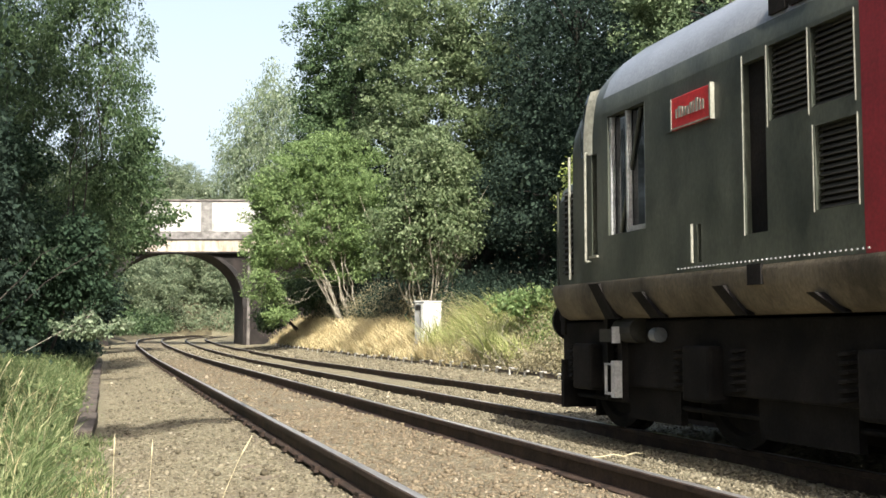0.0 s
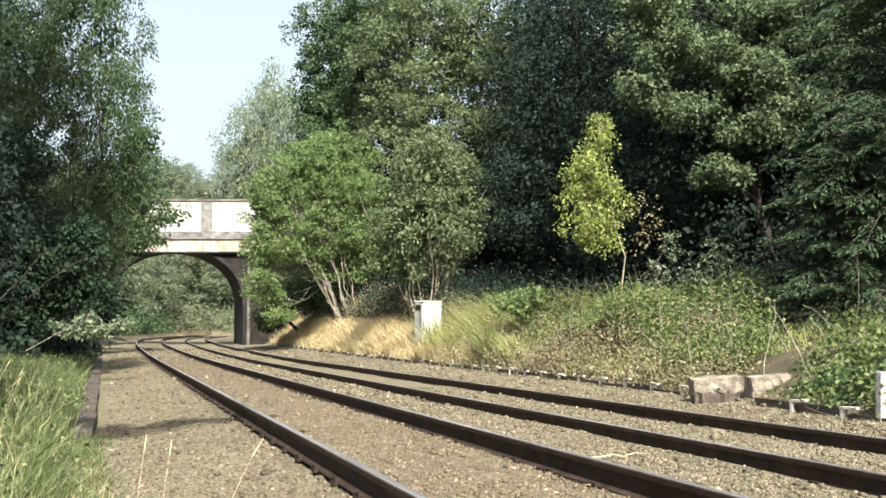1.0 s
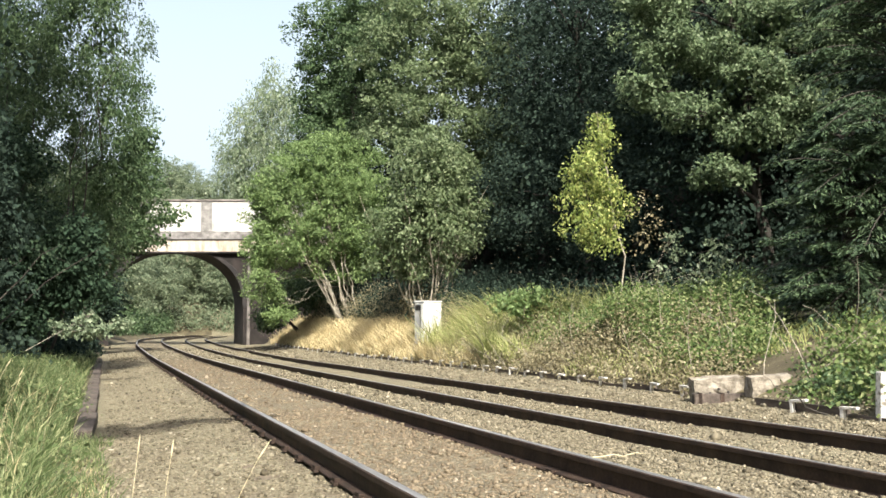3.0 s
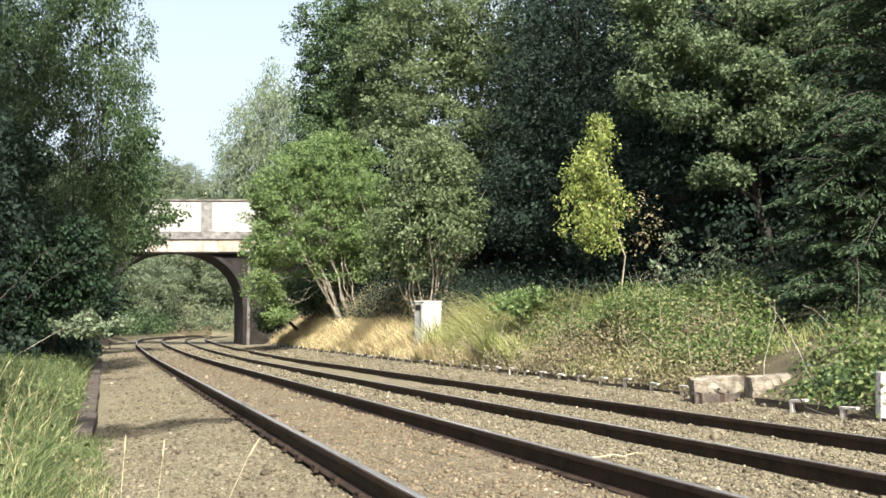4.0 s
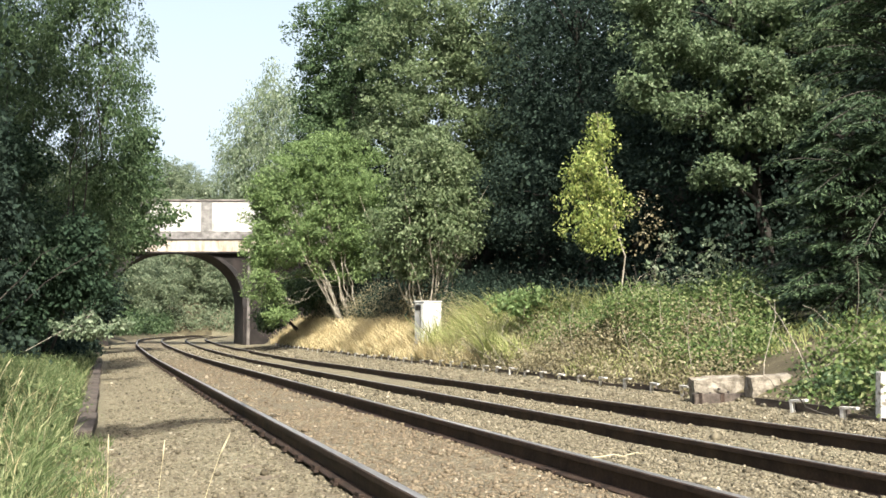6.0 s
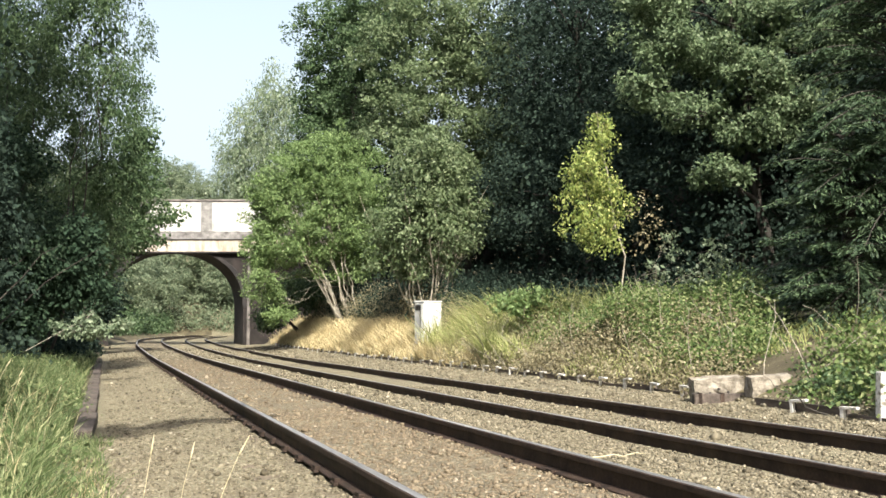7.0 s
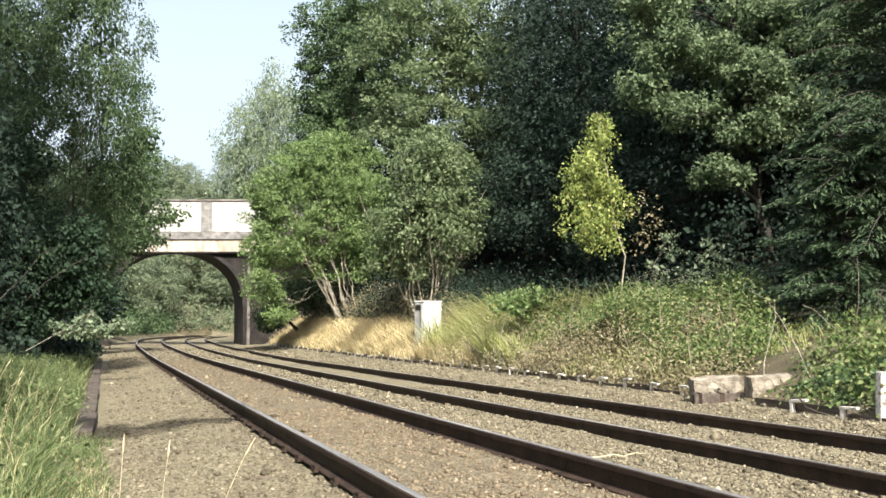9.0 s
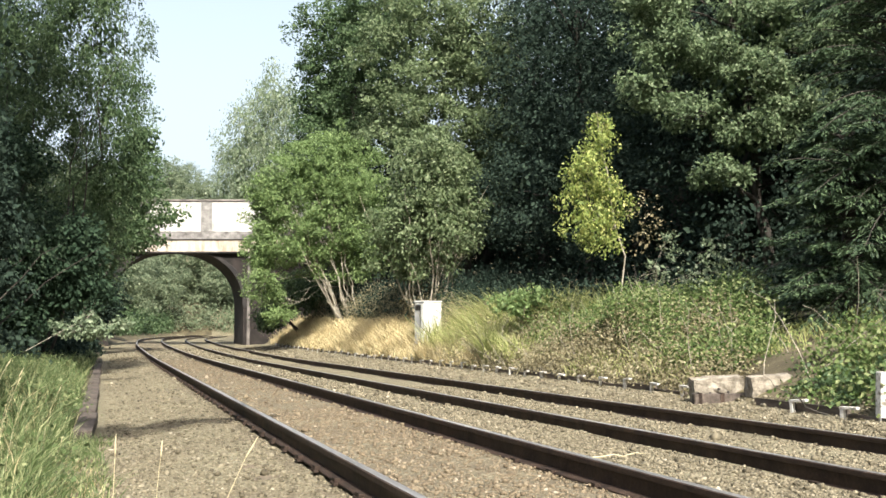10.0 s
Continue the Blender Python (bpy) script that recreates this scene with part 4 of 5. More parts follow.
M["straw"] = worn("straw", (0.42, 0.36, 0.22), (0.62, 0.55, 0.36), 12, 0.8)
stalk_a = grass_stalk(1, 0.03, 3.1, 0.75, 0.01, "thin upright pale dry grass stalk swaying")
stalk_b = grass_stalk(2, 0.24, 3.2, 0.72, 0.14, "pale dry grass stalk bowing to one side")
stalk_c = grass_stalk(3, 0.15, 3.6, 0.68, 0.02, "thin short dry grass stalk swaying")
for q, (x, y, h, lean) in enumerate([(-0.62, 7.2, 0.6, 0.1), (-0.54, 6.8, 0.48, 0.07), (-0.68, 7.9, 0.64, 0.12), (-0.32, 7.5, 0.32, 0.05), (-0.45, 9.0, 0.5, 0.1), (-0.75, 7.5, 0.7, 0.14), (-0.3, 10.2, 0.3, 0.06)]):
    grass_stalk(10 + q, x, y, h, lean, "long drooping seed-headed grass stalk on the bank")

# ---- smaller plants ----
low_branch = tree("hazel_bush", 91, (-2.6, 25.4, 0.3), [(-0.75, 25.3, 0.95, 0.5, 0.4, 0.2), (-0.2, 25.2, 0.9, 0.42, 0.35, 0.2), (0.25, 25.1, 1.05, 0.25, 0.25, 0.14), (-0.35, 25.2, 1.2, 0.22, 0.3, 0.16)], 75, 14, 0.09, 0.1, M["pale_leaf"], M["pale_bark"], "low leafy branch of hazel reaching over the path", 0.014, 1)
elder_a = tree("elder_sapling", 92, (11.2, 20.6, 1.2), [(11.2, 20.6, 2.6, 0.22, 0.3, 0.42), (11.5, 20.5, 2.25, 0.22, 0.26, 0.3), (10.95, 20.7, 2.15, 0.26, 0.28, 0.3)], 34, 12, 0.10, 0.07, M["pale_leaf"], M["pale_bark"], "pale leafy sapling rising from the bramble", 0.018, 3, shell=0.2)
elder_b = tree("elder_sapling", 93, (11.2, 18.8, 1.4), [(11.25, 18.8, 2.45, 0.26, 0.3, 0.4), (11.55, 18.7, 2.15, 0.28, 0.26, 0.3), (10.95, 18.8, 2.0, 0.26, 0.28, 0.3)], 34, 12, 0.10, 0.07, M["pale_leaf"], M["pale_bark"], "pale leafy sapling beside the oak", 0.018, 3, shell=0.2)
tree("elder_sapling", 94, (11.9, 22.6, 1.7), [(11.7, 22.6, 3.6, 0.34, 0.3, 0.5), (11.6, 22.5, 2.9, 0.3, 0.3, 0.4), (11.9, 22.5, 3.1, 0.3, 0.3, 0.4)], 34, 8, 0.16, 0.07, M["dry_leaf"], M["bark"], "thin sapling with sparse browning leaves", 0.02, 2, shell=0.2)
tree("young_sycamore", 95, (9.35, 25.2, 0.5), [(9.5, 25.2, 1.5, 0.6, 0.5, 0.35), (9.9, 25.0, 1.7, 0.5, 0.5, 0.3)], 90, 12, 0.12, 0.11, M["young_leaf"], M["bark"], "bright green bush in the bank's scrub", 0.02, 4, shell=0.2)
tree("ivy_shrub", 96, (8.0, 10.4, 0.0), [(8.0, 10.3, 0.26, 0.42, 0.5, 0.24), (8.35, 10.1, 0.4, 0.4, 0.4, 0.26), (8.2, 11.2, 0.28, 0.4, 0.4, 0.25)], 150, 12, 0.08, 0.06, M["ash_leaf"], M["bark"], "small green shrub beside the white post", 0.012, 5, shell=0.2)


def overhanging_bough():
    """An unseen leaning tree added beside the camera; its bough shades path and grass."""
    rng = np.random.default_rng(97)
    t = tagged(new("leaning_tree"), "unseen leaning tree added so its leafy bough shades the path", "tree")
    t.location = (-1.75, 6.1, 0.1)
    paths = [bent(rng, (0, 0, -0.3), (0.5, 0.6, 4.9), 0.14, 0.1, 6, 0.1)]
    bough = [((0.5, 0.6, 4.9), 0.1), ((1.0, 0.9, 4.95), 0.09), ((1.6, 1.2, 4.9), 0.07), ((2.1, 1.4, 4.9), 0.05), ((2.7, 1.5, 4.95), 0.03)]
    paths.append([(Vector(p), r) for p, r in bough])
    c, out = crown_points(rng, [(0.6, 0.4, 5.6, 0.75, 0.6, 0.3), (0.2, -1.2, 5.5, 0.6, 0.5, 0.25), (1.55, 1.05, 4.9, 0.45, 0.85, 0.2), (2.05, 1.0, 4.85, 0.3, 0.4, 0.12), (2.55, 1.5, 4.9, 0.5, 0.4, 0.14), (3.0, 1.5, 4.9, 0.3, 0.25, 0.1)], 210, 52, 0.13, 0.1)
    part("crown", leaves("crown", rng, c, out, 0.09, M["oak_leaf"]), None, t)
    v, f = tubes(paths, 8)
    part("trunk", mesh_of("trunk", v, f, M["bark"], True), None, t)
    return t


overhanging_bough()


def debris():
    """A pale stick and a few chalky lumps on the ballast."""
    rng = np.random.default_rng(99)
    stick = tagged(new("stick"), "pale bare stick lying on the ballast", "stick")
    v, f = tubes([bent(rng, (3.62, 7.98, land(3.62, 7.98) + 0.03), (4.12, 8.02, land(4.12, 8.02) + 0.035), 0.006, 0.003, 5, 0.08)], 6)
    part("wood", mesh_of("wood", v, f, M["straw"]), None, stick)
    for i in range(9):
        x, y = 3.42 + rng.normal() * 0.1, 8.85 + rng.normal() * 0.16
        bm = bmesh.new()
        bmesh.ops.create_icosphere(bm, subdivisions=2, radius=0.03)
        for vert in bm.verts:
            vert.co = Vector((vert.co.x * 1.5, vert.co.y, vert.co.z * 0.5)) * (1 + 0.35 * noise.noise(vert.co * 30 + Vector((i, 0, 0))))
        me = bpy.data.meshes.new("chalk_lump")
        bm.to_mesh(me)
        bm.free()
        me.materials.append(M["white_paint"])
        ob = tagged(new("chalk_lump", me), "small white chalky lump on the ballast", "stone", "chalky lumps by the rail")
        ob.matrix_basis = pose(x, y, float(land(x, y)) + 0.02, 0, 0, rng.uniform(0, 180))


debris()

# ---- the locomotive ----
M["loco_grey"] = worn("grimy_green_paint", (0.03, 0.036, 0.028), (0.088, 0.096, 0.074), 2.2, 0.4, relief=0.12, stretch=(1, 1, 0.6), spec=0.5)
M["loco_red"] = worn("maroon_paint", (0.15, 0.012, 0.018), (0.26, 0.022, 0.03), 1.3, 0.42, relief=0.08, spec=0.5)
M["loco_roof"] = worn("grey_roof_paint", (0.12, 0.13, 0.138), (0.24, 0.255, 0.275), 1.0, 0.28, relief=0.02, spec=0.6)
M["loco_dirt"] = worn("brake_dust_skirt", (0.055, 0.046, 0.031), (0.18, 0.148, 0.102), 2.0, 0.85, relief=0.5, stretch=(1, 1, 0.6))
M["cream_and_lit_edge"] = worn("cream_and_lit_edge", (0.2, 0.2, 0.165), (0.36, 0.36, 0.3), 6, 0.55, relief=0.05)
M["plate_red"] = worn("nameplate_red", (0.45, 0.02, 0.025), (0.6, 0.035, 0.035), 8, 0.35, relief=0.03, spec=0.5)
M["black_iron"] = worn("black_underframe", (0.005, 0.005, 0.005), (0.02, 0.0175, 0.016), 2, 0.85, relief=0.4, spec=0.15)
M["tank_grime"] = worn("grimy_tank", (0.02, 0.02, 0.016), (0.065, 0.06, 0.048), 1.5, 0.75, relief=0.3)
m = Nodes("cab_glass", 0.06, 0, 0.6)
m.colour((0.01, 0.012, 0.012))
M["cab_glass"] = m.mat

HALF = 1.35


def side_wall(x, inward, back0, back1, z0, z1, holes, depth=0.07):
    """A body side in the plane x with openings (back0, back1, z0, z1) and their reveals."""
    ys = sorted({back0, back1, *[h[0] for h in holes], *[h[1] for h in holes]})
    zs = sorted({z0, z1, *[h[2] for h in holes], *[h[3] for h in holes]})
    v, f = [], []

    def quad(pts):
        base = len(v)
        v.extend(pts)
        f.append(tuple(range(base, base + 4)))

    for ya, yb in zip(ys, ys[1:]):
        for za, zb in zip(zs, zs[1:]):
            cy, cz = (ya + yb) / 2, (za + zb) / 2
            if any(h[0] < cy < h[1] and h[2] < cz < h[3] for h in holes):
                continue
            quad([(x, -ya, za), (x, -yb, za), (x, -yb, zb), (x, -ya, zb)])
    xi = x + inward * depth
    for a, b, c, d in holes:
        quad([(x, -a, c), (x, -a, d), (xi, -a, d), (xi, -a, c)])
        quad([(x, -b, c), (x, -b, d), (xi, -b, d), (xi, -b, c)])
        quad([(x, -a, c), (x, -b, c), (xi, -b, c), (xi, -a, c)])
        quad([(x, -a, d), (x, -b, d), (xi, -b, d), (xi, -a, d)])
    return v, f


def sweep(stations, profile):
    """A skin through sections: stations (back, k, half) with profile (x, z) over the eaves height."""
    v, f = [], []
    n = len(profile)
    for back, k, z_base in stations:
        for x, z in profile:
            v.append((x, -back, z_base + z * k))
    for i in range(len(stations) - 1):
        for j in range(n - 1):
            f.append((i * n + j, i * n + j + 1, (i + 1) * n + j + 1, (i + 1) * n + j))
    return v, f


def louvre(parent, x, a, b, z0, z1, count, out=-1):
    """A dark backing and tilted slats across an opening."""
    g = part("grille", boxes((min(x, x - out * 0.02), max(x, x - out * 0.02), -b, -a, z0, z1)), M["black_iron"], parent, "dark louvred grille")
    bm = boxes((-0.003, 0.003, -(b - a) / 2 + 0.004, (b - a) / 2 - 0.004, -0.016, 0.016))
    me = bpy.data.meshes.new("slat")
    bm.to_mesh(me)
    bm.free()
    me.materials.append(M["tank_grime"])
    for i in range(count):
        s = new("slat", me)
        s.parent = g
        s.matrix_basis = pose(x + out * 0.022, -(a + b) / 2, z0 + (i + 0.5) * (z1 - z0) / count, 0, out * -38, 0)
    return g


def locomotive():
    """Origin at rail level under the end buffers; the body runs back along -y."""
    loco = tagged(new("diesel_locomotive"), "grimy grey-green and maroon nosed diesel locomotive on the far track", "locomotive")
    LEN = 18.7
    holes = [(2.56, 3.24, 1.70, 2.72), (4.66, 4.92, 1.53, 2.68), (4.96, 5.37, 2.24, 2.73), (5.41, 5.82, 2.24, 2.73), (5.43, 5.82, 1.61, 2.12), (4.035, 4.085, 1.38, 1.66)]
    v, f = side_wall(-HALF, 1, 2.45, 5.87, 1.32, 2.76, holes)
    part("cab_side", mesh_of("cab_side", v, f, M["loco_grey"]), None, loco, "grimy grey-green cab side")
    v, f = side_wall(-HALF, 1, 1.82, 2.449, 1.32, 2.5, [(2.23, 2.34, 1.55, 2.44)], 0.09)
    part("cab_door", mesh_of("cab_door", v, f, M["loco_grey"]), None, loco)
    v, f = side_wall(-HALF, 1, 5.871, LEN - 1.82, 1.32, 2.76, [])
    part("body_side", mesh_of("body_side", v, f, M["loco_red"]), None, loco, "maroon painted body side")
    v, f = side_wall(HALF, -1, 1.82, LEN - 1.82, 1.32, 2.5, [])
    part("body_side", mesh_of("body_side", v, f, M["loco_red"]), None, loco)
    v, f = side_wall(HALF, -1, 2.45, LEN - 2.45, 2.5, 2.76, [])
    part("body_side", mesh_of("body_side", v, f, M["loco_red"]), None, loco)
    # roof
    half = [(-1.35, 0.0), (-1.335, 0.14), (-1.27, 0.30), (-1.14, 0.46), (-0.92, 0.62), (-0.6, 0.75), (-0.3, 0.81), (0, 0.83)]
    prof = half + [(-x, z) for x, z in reversed(half[:-1])]
    v, f = sweep([(2.45, 1, 2.76), (5.0, 1, 2.76), (5.87, 1, 2.76), (12.0, 1, 2.76), (LEN - 2.45, 1, 2.76)], prof)
    rme = mesh_of("roof", v, f, M["loco_roof"], True)
    rme.materials.append(M["loco_grey"])
    rme.materials.append(M["loco_red"])
    n = len(prof) - 1
    rme.polygons.foreach_set("material_index", [(0 if 1 <= j < n - 1 else 1 if i < 2 else 2) for i in range(4) for j in range(n)])
    part("roof", rme, None, loco, "dull grey roof, sunlit")
    k0 = (2.76 - 2.5)
    prof2 = [(-1.35, 0.0)] + [(x, z + k0) for x, z in prof] + [(1.35, 0.0)]
    sts = [(1.82, 0.02, 2.5), (1.86, 0.45, 2.5), (1.97, 0.7, 2.5), (2.12, 0.86, 2.5), (2.28, 0.96, 2.5), (2.449, 1.0, 2.5)]
    v, f = sweep(sts, prof2)
    part("cab_front", mesh_of("cab_front", v, f, M["loco_grey"], True), None, loco)
    v, f = sweep([(LEN - b, k, z) for b, k, z in reversed(sts)], prof2)
    part("cab_front", mesh_of("cab_front", v, f, M["loco_red"], True), None, loco)
    def side_strip(name, back, edge, material, lab, proud=0.0):
        """A thin plate lying on the cab side between two leaning edges."""
        v, f = [], []
        for z, x in ((2.44, -1.358), (2.62, -1.358), (2.8, -1.357), (2.92, -1.348), (3.0, -1.325)):
            lean = 0.30 * max(0.0, z - 2.6) ** 1.2
            v += [(x - proud, -(back + lean), z), (x, -(edge + lean), z)]
        f = [(2 * q, 2 * q + 1, 2 * q + 3, 2 * q + 2) for q in range(4)]
        part(name, mesh_of(name, v, f, material), None, loco, lab)

    side_strip("quarterlight", 2.02, 2.15, M["cab_glass"], "dark cab quarterlight")
    # pale colour and tilt give the pillar its sunlit look
    side_strip("windscreen_pillar", 2.156, 2.27, M["cream_and_lit_edge"], "windscreen pillar, its sunlit face put into a pale tilted plate", 0.035)
    # cab side window
    w = part("cab_window", boxes((-1.288, -1.278, -3.24, -2.56, 1.70, 2.72)), M["cab_glass"], loco, "dark sliding cab window")
    for a, b in ((2.565, 2.59), (2.87, 2.905), (3.2, 3.225)):
        part("frame", boxes((-1.335, -1.292, -b, -a, 1.704, 2.716), bevel=0.004), M["steel_grey"], w)
    part("frame", boxes((-1.335, -1.292, -3.19, -2.93, 1.706, 1.745)), M["steel_grey"], w)
    part("curtain", rods(((-1.30, -2.70, 1.72), (-1.30, -3.08, 2.70), 0.014)), M["loco_grey"], w)
    # grilles
    part("door_panel", boxes((-1.30, -1.285, -4.92, -4.66, 1.53, 2.68)), M["black_iron"], loco)
    louvre(loco, -1.29, 4.96, 5.37, 2.24, 2.73, 13)
    louvre(loco, -1.29, 5.41, 5.82, 2.24, 2.73, 13)
    louvre(loco, -1.29, 5.43, 5.82, 1.61, 2.12, 13)
    part("roof_vent", boxes((-1.345, -1.30, -5.15, -4.97, 2.93, 3.07), (-1.345, -1.30, -5.42, -5.2, 2.93, 3.07)), M["black_iron"], loco)
    # pale strips stand in for the sunlit reveals of the openings
    for a in (4.655, 4.945, 5.385, 5.825):
        part("lit_edge_strip", boxes((-1.358, -1.352, -a - 0.004, -a + 0.004, 2.2 if a > 4.7 else 1.52, 2.74)), M["cream_and_lit_edge"], loco)
    for a in (5.415, 5.835):
        part("lit_edge_strip", boxes((-1.358, -1.352, -a - 0.004, -a + 0.004, 1.6, 2.13)), M["cream_and_lit_edge"], loco)
    # nameplate with unreadable raised letters
    p = part("nameplate", boxes((-1.378, -1.352, -4.29, -3.72, 2.39, 2.63), bevel=0.006), M["plate_red"], loco, "red nameplate with cream raised lettering and border")
    part("border", boxes((-1.384, -1.379, -4.29, -3.72, 2.39, 2.402), (-1.384, -1.379, -4.29, -4.276, 2.403, 2.63), (-1.384, -1.379, -3.734, -3.72, 2.403, 2.63)), M["cream_and_lit_edge"], p)
    part("border", boxes((-1.386, -1.352, -4.302, -4.294, 2.38, 2.64)), M["cream_and_lit_edge"], p)
    rng = np.random.default_rng(3)
    y = 3.80
    while y < 4.2:
        wd = rng.uniform(0.018, 0.035)
        part("letter_bar", boxes((-1.384, -1.379, -y - wd, -y, 2.47, 2.47 + rng.uniform(0.06, 0.10))), M["cream_and_lit_edge"], p)
        y += wd + 0.016
    part("number_backing", boxes((-1.362, -1.352, -3.70, -3.62, 2.39, 2.62)), M["loco_grey"], loco)
    part("handrail", rods(((-1.39, -4.02, 1.38), (-1.39, -4.02, 1.66), 0.011)), M["cream_and_lit_edge"], loco)
    part("handrail", rods(((-1.40, -2.2, 1.5), (-1.40, -2.2, 2.46), 0.012), ((-1.40, -2.2, 1.5), (-1.34, -2.2, 1.5), 0.01), ((-1.40, -2.2, 2.46), (-1.34, -2.2, 2.46), 0.01)), M["cream_and_lit_edge"], loco)
    part("door_sill", boxes((-1.372, -1.352, -2.36, -2.2, 1.53, 1.548)), M["cream_and_lit_edge"], loco)
    part("handrail", rods(((-1.39, -1.83, 1.36), (-1.39, -1.83, 2.48), 0.012)), M["cream_and_lit_edge"], loco)
    for i in range(44):
        part("rivet", boxes((-1.357, -1.351, -(3.75 + i * 0.05) - 0.006, -(3.75 + i * 0.05) + 0.006, 1.345, 1.355)), M["grey_paint_and_shade"], loco)
    # noses at both ends
    nose_half = [(-1.02, 0.0), (-1.02, 0.92), (-0.98, 1.05), (-0.86, 1.13), (-0.5, 1.18), (0, 1.2)]
    nprof = nose_half + [(-x, z) for x, z in reversed(nose_half[:-1])]
    for flip, mat in ((0, M["loco_grey"]), (1, M["loco_red"])):
        st = [(1.86, 1.0, 1.32), (0.86, 0.985, 1.32), (0.74, 0.95, 1.32), (0.69, 0.88, 1.32)]
        if flip:
            st = [(LEN - b, k, z) for b, k, z in reversed(st)]
        v, f = sweep(st, nprof)
        n = len(nprof)
        f.append(tuple(range(0, n)) if flip else tuple(range(3 * n, 4 * n)))
        f.append(tuple(range(3 * n, 4 * n)) if flip else tuple(range(0, n)))
        part("nose", mesh_of("nose", v, f, mat), None, loco, "rounded locomotive nose")
        yb = LEN - 1.83 if flip else 1.83
        part("bulkhead", boxes((-1.345, 1.345, -yb - 0.01, -yb + 0.01, 1.32, 2.5)), mat, loco)
    louvre(loco, -1.03, 0.88, 1.14, 1.45, 2.28, 14)
    louvre(loco, -1.03, 1.2, 1.62, 1.45, 2.28, 14)
    part("handrail", rods(((-1.07, -1.7, 1.36), (-1.07, -1.7, 2.4), 0.012)), M["loco_grey"], loco)
    part("handrail", rods(((-1.07, -0.8, 1.36), (-1.07, -0.8, 2.3), 0.012)), M["loco_grey"], loco)
    # skirt along both sides, floor
    for s in (-1, 1):
        sec = [(1.352, 1.319), (1.365, 1.28), (1.35, 1.18), (1.27, 1.04), (1.2, 1.0), (1.1, 1.0)]
        v, f = [], []
        for back in (0.98, 1.35, LEN - 1.35, LEN - 0.98):
            k = 0.84 if back in (0.98, LEN - 0.98) else 1.0
            v += [(s * x * k, -back, z) for x, z in sec]
        for i in range(3):
            for j in range(5):
                f.append((i * 6 + j, i * 6 + j + 1, (i + 1) * 6 + j + 1, (i + 1) * 6 + j))
        part("skirt", mesh_of("skirt", v, f, M["loco_dirt"], True), None, loco, "tan dust-coated lower skirt")
    part("underframe", boxes((-1.06, 1.06, -LEN + 0.8, -0.8, 1.0, 1.31)), M["black_iron"], loco)
    # footholds and jacking hole: solid dark boxes in place of shaded recesses
    for a, zt, wd in ((2.22, 1.30, 0.2), (3.05, 1.2, 0.17), (4.28, 1.2, 0.14), (5.36, 1.12, 0.08)):
        bm = boxes((-1.39, -1.22, -a - wd, -a, 0.995, zt))
        for vert in bm.verts:
            if vert.co.z < 1.1:
                vert.co.x += 0.1 if vert.co.x < -1.3 else 0.0
                vert.co.y -= 0.13
        part("foothold", bm, M["black_iron"], loco)
    part("jacking_hole", boxes((-1.374, -1.3, -4.86, -4.7, 1.19, 1.325)), M["black_iron"], loco)
    # buffer beam, buffers and hoses
    for yb in (1.02, LEN - 1.02):
        part("buffer_beam", boxes((-1.12, 1.12, -yb - 0.05, -yb + 0.05, 0.86, 1.3), bevel=0.01), M["black_iron"], loco)
        s = 1 if yb < 2 else -1
        for x in (-0.86, 0.86):
            b = part("buffer", rods(((x, -yb, 1.0), (x, -yb + s * 0.36, 1.0), 0.11, 0.1), ((x, -yb + s * 0.36, 1.0), (x, -yb + s * 0.42, 1.0), 0.21, 0.2), sides=18), M["black_iron"], loco)
        for x in (-0.6, -0.4, 0.4, 0.6):
            part("brake_hose", rods(((x, -yb + s * 0.06, 0.95), (x, -yb + s * 0.16, 0.7), 0.03), ((x, -yb + s * 0.16, 0.7), (x, -yb + s * 0.1, 0.45), 0.028), sides=8), M["black_iron"], loco)
        part("coupling", rods(((0, -yb, 0.98), (0, -yb + s * 0.3, 0.95), 0.05), ((0, -yb + s * 0.3, 0.95), (0, -yb + s * 0.3, 0.55), 0.04), sides=8), M["black_iron"], loco)
        part("snowplough", boxes((-1.15, -0.2, -yb - s * 0.05 - 0.03, -yb - s * 0.05 + 0.03, 0.16, 0.62), (0.2, 1.15, -yb - s * 0.05 - 0.03, -yb - s * 0.05 + 0.03, 0.16, 0.62)), M["black_iron"], loco)
    # steps below the cab door
    part("step", boxes((-1.3, -1.24, -2.51, -2.25, 0.80, 0.91)), M["tank_grime"], loco, "grimy steel step plate")
    part("step_flange", boxes((-1.31, -1.24, -2.535, -2.512, 0.79, 0.93)), M["grey_paint_and_shade"], loco)
    part("step", boxes((-1.29, -1.22, -2.52, -2.45, 0.33, 0.64), (-1.29, -1.27, -2.34, -2.32, 0.371, 0.6), (-1.29, -1.24, -2.448, -2.32, 0.35, 0.368), (-1.29, -1.27, -2.448, -2.32, 0.602, 0.618)), M["grey_paint_and_shade"], loco, "grey steel step bracket")
    part("step_hanger", boxes((-1.2, -1.14, -2.48, -2.42, 0.3, 1.0), (-1.2, -1.14, -2.2, -2.14, 0.3, 1.0)), M["black_iron"], loco)
    for x in (-0.76, 0.76):
        part("lifeguard", boxes((x - 0.06, x + 0.06, -1.2, -1.12, 0.08, 0.62)), M["black_iron"], loco)
    part("sand_pipe_end", boxes((-0.9, -0.8, -1.0, -0.92, 0.42, 0.5)), M["white_paint"], loco)
    part("fuel_tank", boxes((-1.22, 1.22, -11.9, -6.75, 0.28, 1.0), bevel=0.05), M["tank_grime"], loco, "grimy fuel tank")
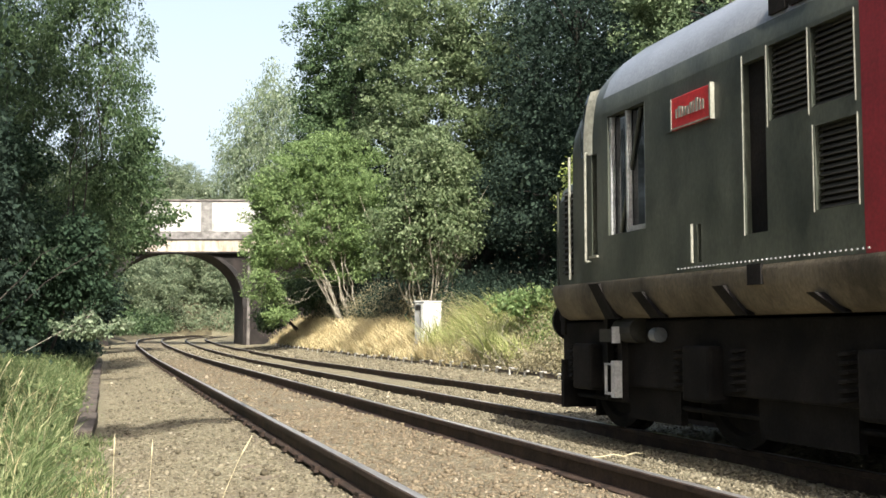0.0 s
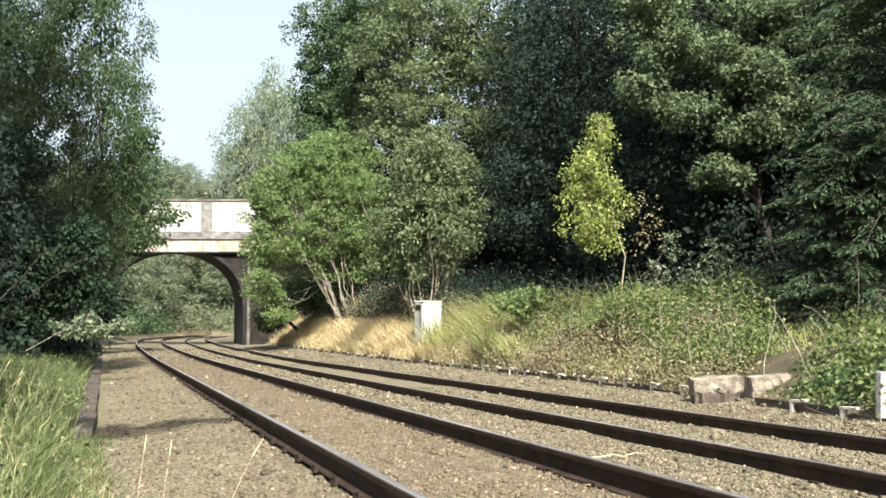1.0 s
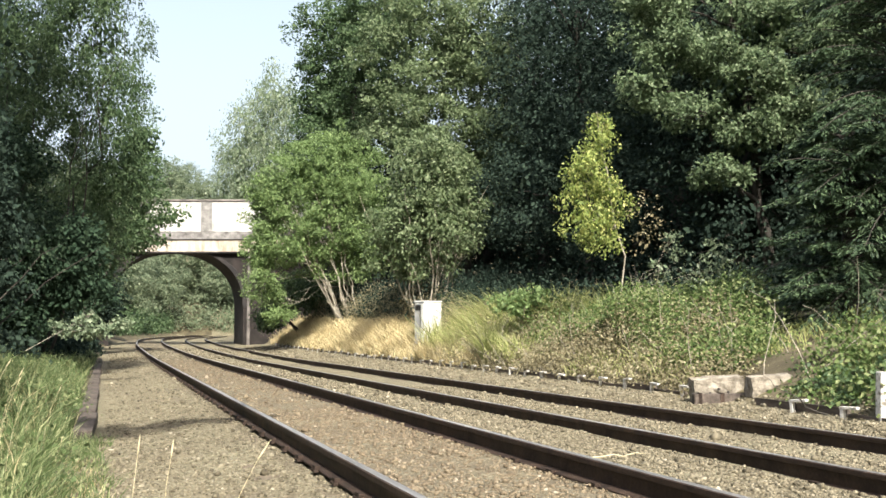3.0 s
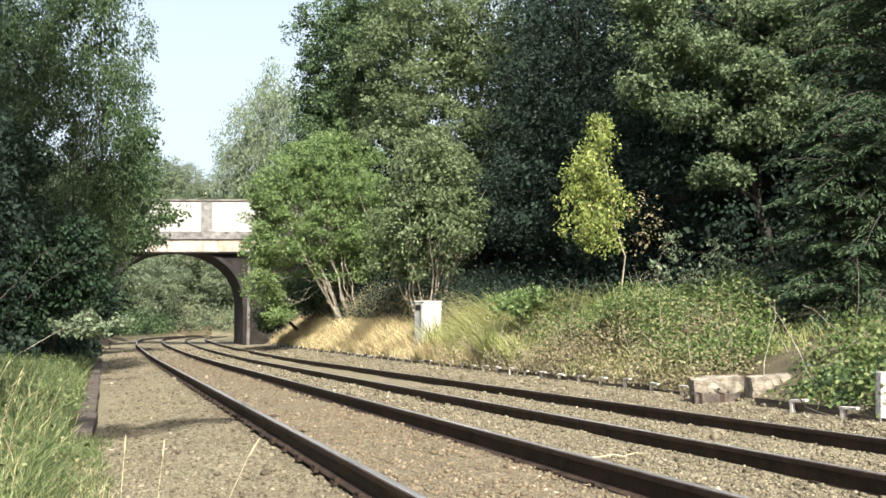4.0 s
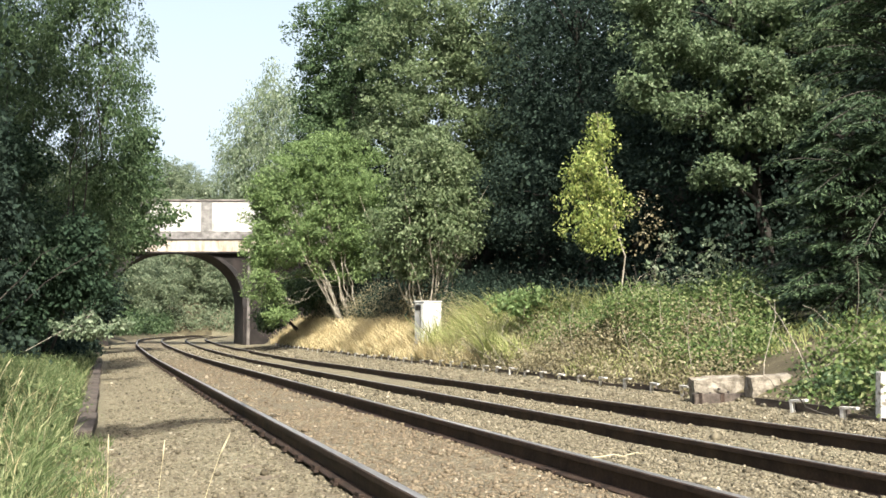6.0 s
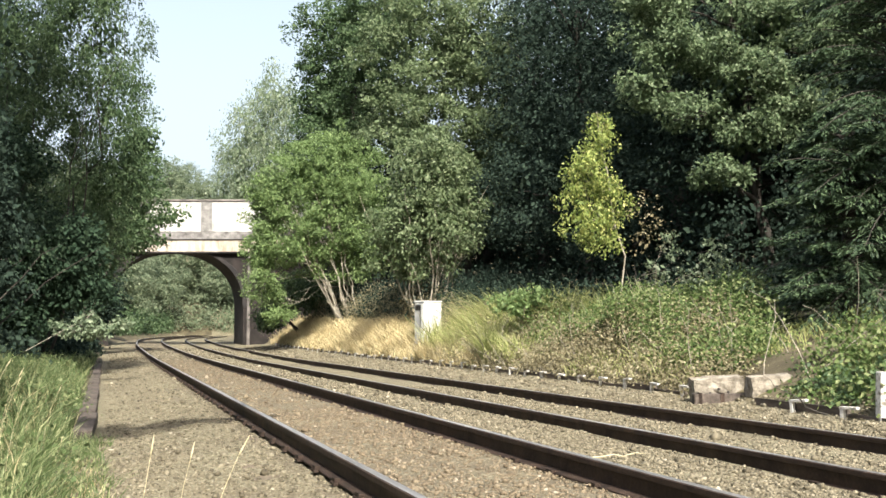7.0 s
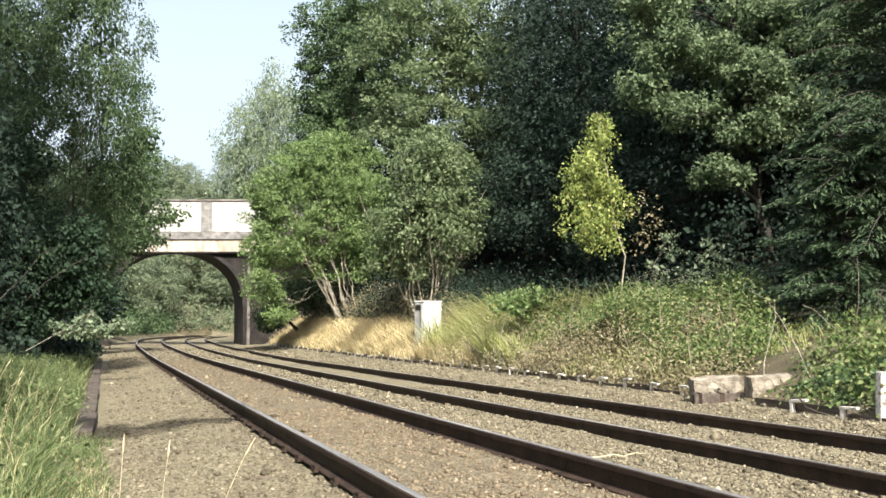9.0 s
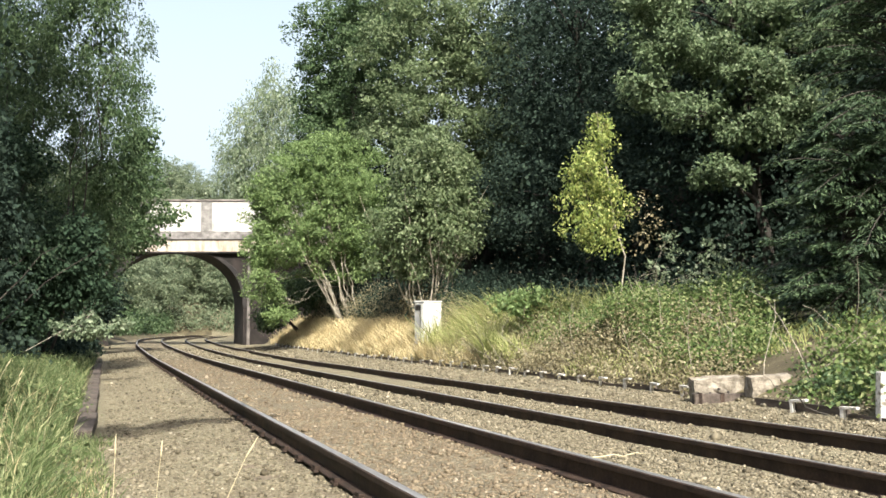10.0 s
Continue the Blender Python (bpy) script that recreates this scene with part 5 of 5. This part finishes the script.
    part("air_receiver", rods(((-1.16, -3.1, 0.86), (-1.16, -3.0, 0.86), 0.06), sides=18), M["loco_roof"], loco)
    # bogies with turning wheelsets
    wheels = []
    for pivot in (3.73, LEN - 3.73):
        bg = part("bogie", boxes((-1.10, -0.98, -pivot - 2.85, -pivot + 2.75, 0.42, 0.98), (0.98, 1.10, -pivot - 2.85, -pivot + 2.75, 0.42, 0.98), (-0.98, 0.98, -pivot - 1.2, -pivot - 0.9, 0.5, 0.8), (-0.98, 0.98, -pivot + 0.9, -pivot + 1.2, 0.5, 0.8), bevel=0.02), M["black_iron"], loco, "black six-wheel bogie frame")
        for k in (-2.057, 0.0, 2.057):
            y = -pivot + k
            for s in (-1, 1):
                part("axle_box", boxes((s * 1.12 - 0.1, s * 1.12 + 0.1, y - 0.2, y + 0.2, 0.36, 0.78), bevel=0.03), M["black_iron"], bg)
                for o in (-0.42, 0.42):
                    coil = [(Vector((s * 1.06 + 0.09 * math.cos(q * 0.9), y + o + 0.09 * math.sin(q * 0.9), 0.44 + q * 0.008)), 0.016) for q in range(44)]
                    cv, cf = tubes([coil], 5)
                    part("spring", mesh_of("spring", cv, cf, M["black_iron"]), None, bg)
                part("brake_block", boxes((s * 0.75 - 0.06, s * 0.75 + 0.06, y + 0.60, y + 0.70, 0.35, 0.75), bevel=0.015), M["black_iron"], bg)
        # dark blocks added to stop daylight showing under the bogie
        for k in (-1.45, 0.6, 1.45):
            part("gap_block", boxes((-0.6, 0.6, -pivot + k - 0.42, -pivot + k + 0.42, 0.13, 0.8), bevel=0.06), M["black_iron"], bg, "black block added between the axles to close the lit gap")
        for s in (-1, 1):
            part("brake_cylinder", rods(((s * 1.14, -pivot + 1.0, 0.9), (s * 1.14, -pivot + 1.35, 0.9), 0.11), sides=14), M["tank_grime"], bg)
            for a, b in ((-1.62, -0.55), (0.55, 1.45)):
                # plate added between the wheels to keep the low gap dark
                part("gap_plate", boxes((s * 1.0 - 0.03, s * 1.0 + 0.03, -pivot + a, -pivot + b, 0.14, 0.43)), M["black_iron"], bg)
            part("brake_rod", rods(((s * 1.0, -pivot - 2.6, 0.28), (s * 1.0, -pivot + 2.6, 0.28), 0.022), sides=6), M["black_iron"], bg)
        for k in (-2.057, 0.0, 2.057):
            ws = part("wheelset", rods(((-0.9, 0, 0), (0.9, 0, 0), 0.09), sides=14), M["black_iron"], loco, "axle with two worn steel wheels")
            for s in (-1, 1):
                prof = [(0.655, 0.0), (0.655, 0.6), (0.685, 0.605), (0.70, 0.572), (0.82, 0.565), (0.825, 0.47), (0.79, 0.44), (0.79, 0.2), (0.85, 0.16), (0.86, 0.0)]
                wv = [(s * px, pr * math.cos(2 * math.pi * k2 / 36), pr * math.sin(2 * math.pi * k2 / 36)) for px, pr in prof for k2 in range(36)]
                wf = [(a * 36 + k2, a * 36 + (k2 + 1) % 36, (a + 1) * 36 + (k2 + 1) % 36, (a + 1) * 36 + k2) for a in range(len(prof) - 1) for k2 in range(36)]
                part("wheel", mesh_of("wheel", wv, wf, M["black_iron"]), None, ws)
            ws.location = (0, -pivot + k, 0.57)
            wheels.append((ws, -pivot + k))
    return loco, wheels


loco, wheelsets = locomotive()
TRACK_X, START, SPEED = 5.405, 11.07, 9.68


def motions():
    """The locomotive runs past the camera at a steady speed, its wheels turning."""
    walk(loco, [(t / 2, pose(TRACK_X, START - SPEED * t / 2, -FAR_DROP)) for t in range(0, 21)])
    for ws, y in wheelsets:
        walk(ws, [(i / 15, pose(0, y, 0.57, math.degrees(SPEED * i / 15 / 0.57))) for i in range(0, 151)])

    # stalks, a low branch and saplings in the breeze: seconds and lean in degrees
    for ob, sway in (
        (stalk_a, ((0, -1.2), (0.5, 4.0), (1, 4.6), (1.5, 2.6), (2, 2.0), (2.5, 4.4), (3.3, 2.4), (4, 0.8), (4.5, 0.0), (5, -4.5), (5.5, -7.0), (6.2, 0.5), (7, 6.0), (7.5, 3.3), (8, 1.8), (8.5, 1.2), (9, 0.5), (10, -1.0))),
        (stalk_b, ((0, -1.0), (0.5, 2.6), (1, 1.4), (2, 1.5), (2.5, 3.8), (3.3, 2.0), (4, 0.7), (4.5, -0.3), (5, -7.0), (5.5, -8.0), (6.2, -4.0), (7, -1.5), (8, -1.2), (9, -0.2), (10, 0.2))),
        (stalk_c, ((0, -2.5), (0.5, 4.5), (1, 2.0), (2, 0.8), (2.5, 2.5), (4, 0.3), (5, -5.5), (5.5, -4.0), (7, 7.5), (7.5, 4.2), (8, 3.8), (9, 1.6), (10, -0.2))),
        (low_branch, ((0, 0), (2.5, 0), (3.2, -0.6), (3.8, -2.0), (4, -1.2), (4.5, 2.6), (5, 0.2), (5.5, 0), (7, 0), (10, 0))),
        (elder_a, ((0, 0), (1, 0.6), (2.3, -0.6), (2.5, 1.8), (4, 1.2), (4.5, -0.5), (5, 0), (5.5, -2.2), (7, -0.8), (8.5, -1.2), (10, -0.5))),
        (elder_b, ((0, 0), (1.5, 0.8), (3, 0.2), (3.8, 1.2), (4, 2.0), (4.5, 2.6), (5, 0), (5.5, -1.0), (7, -0.5), (7.5, -2.0), (9, -2.0), (10, -1.2))),
    ):
        at = ob.matrix_basis.translation.copy()
        walk(ob, [(t, pose(at.x, at.y, at.z, 0, lean, 0)) for t, lean in sway])


motions()
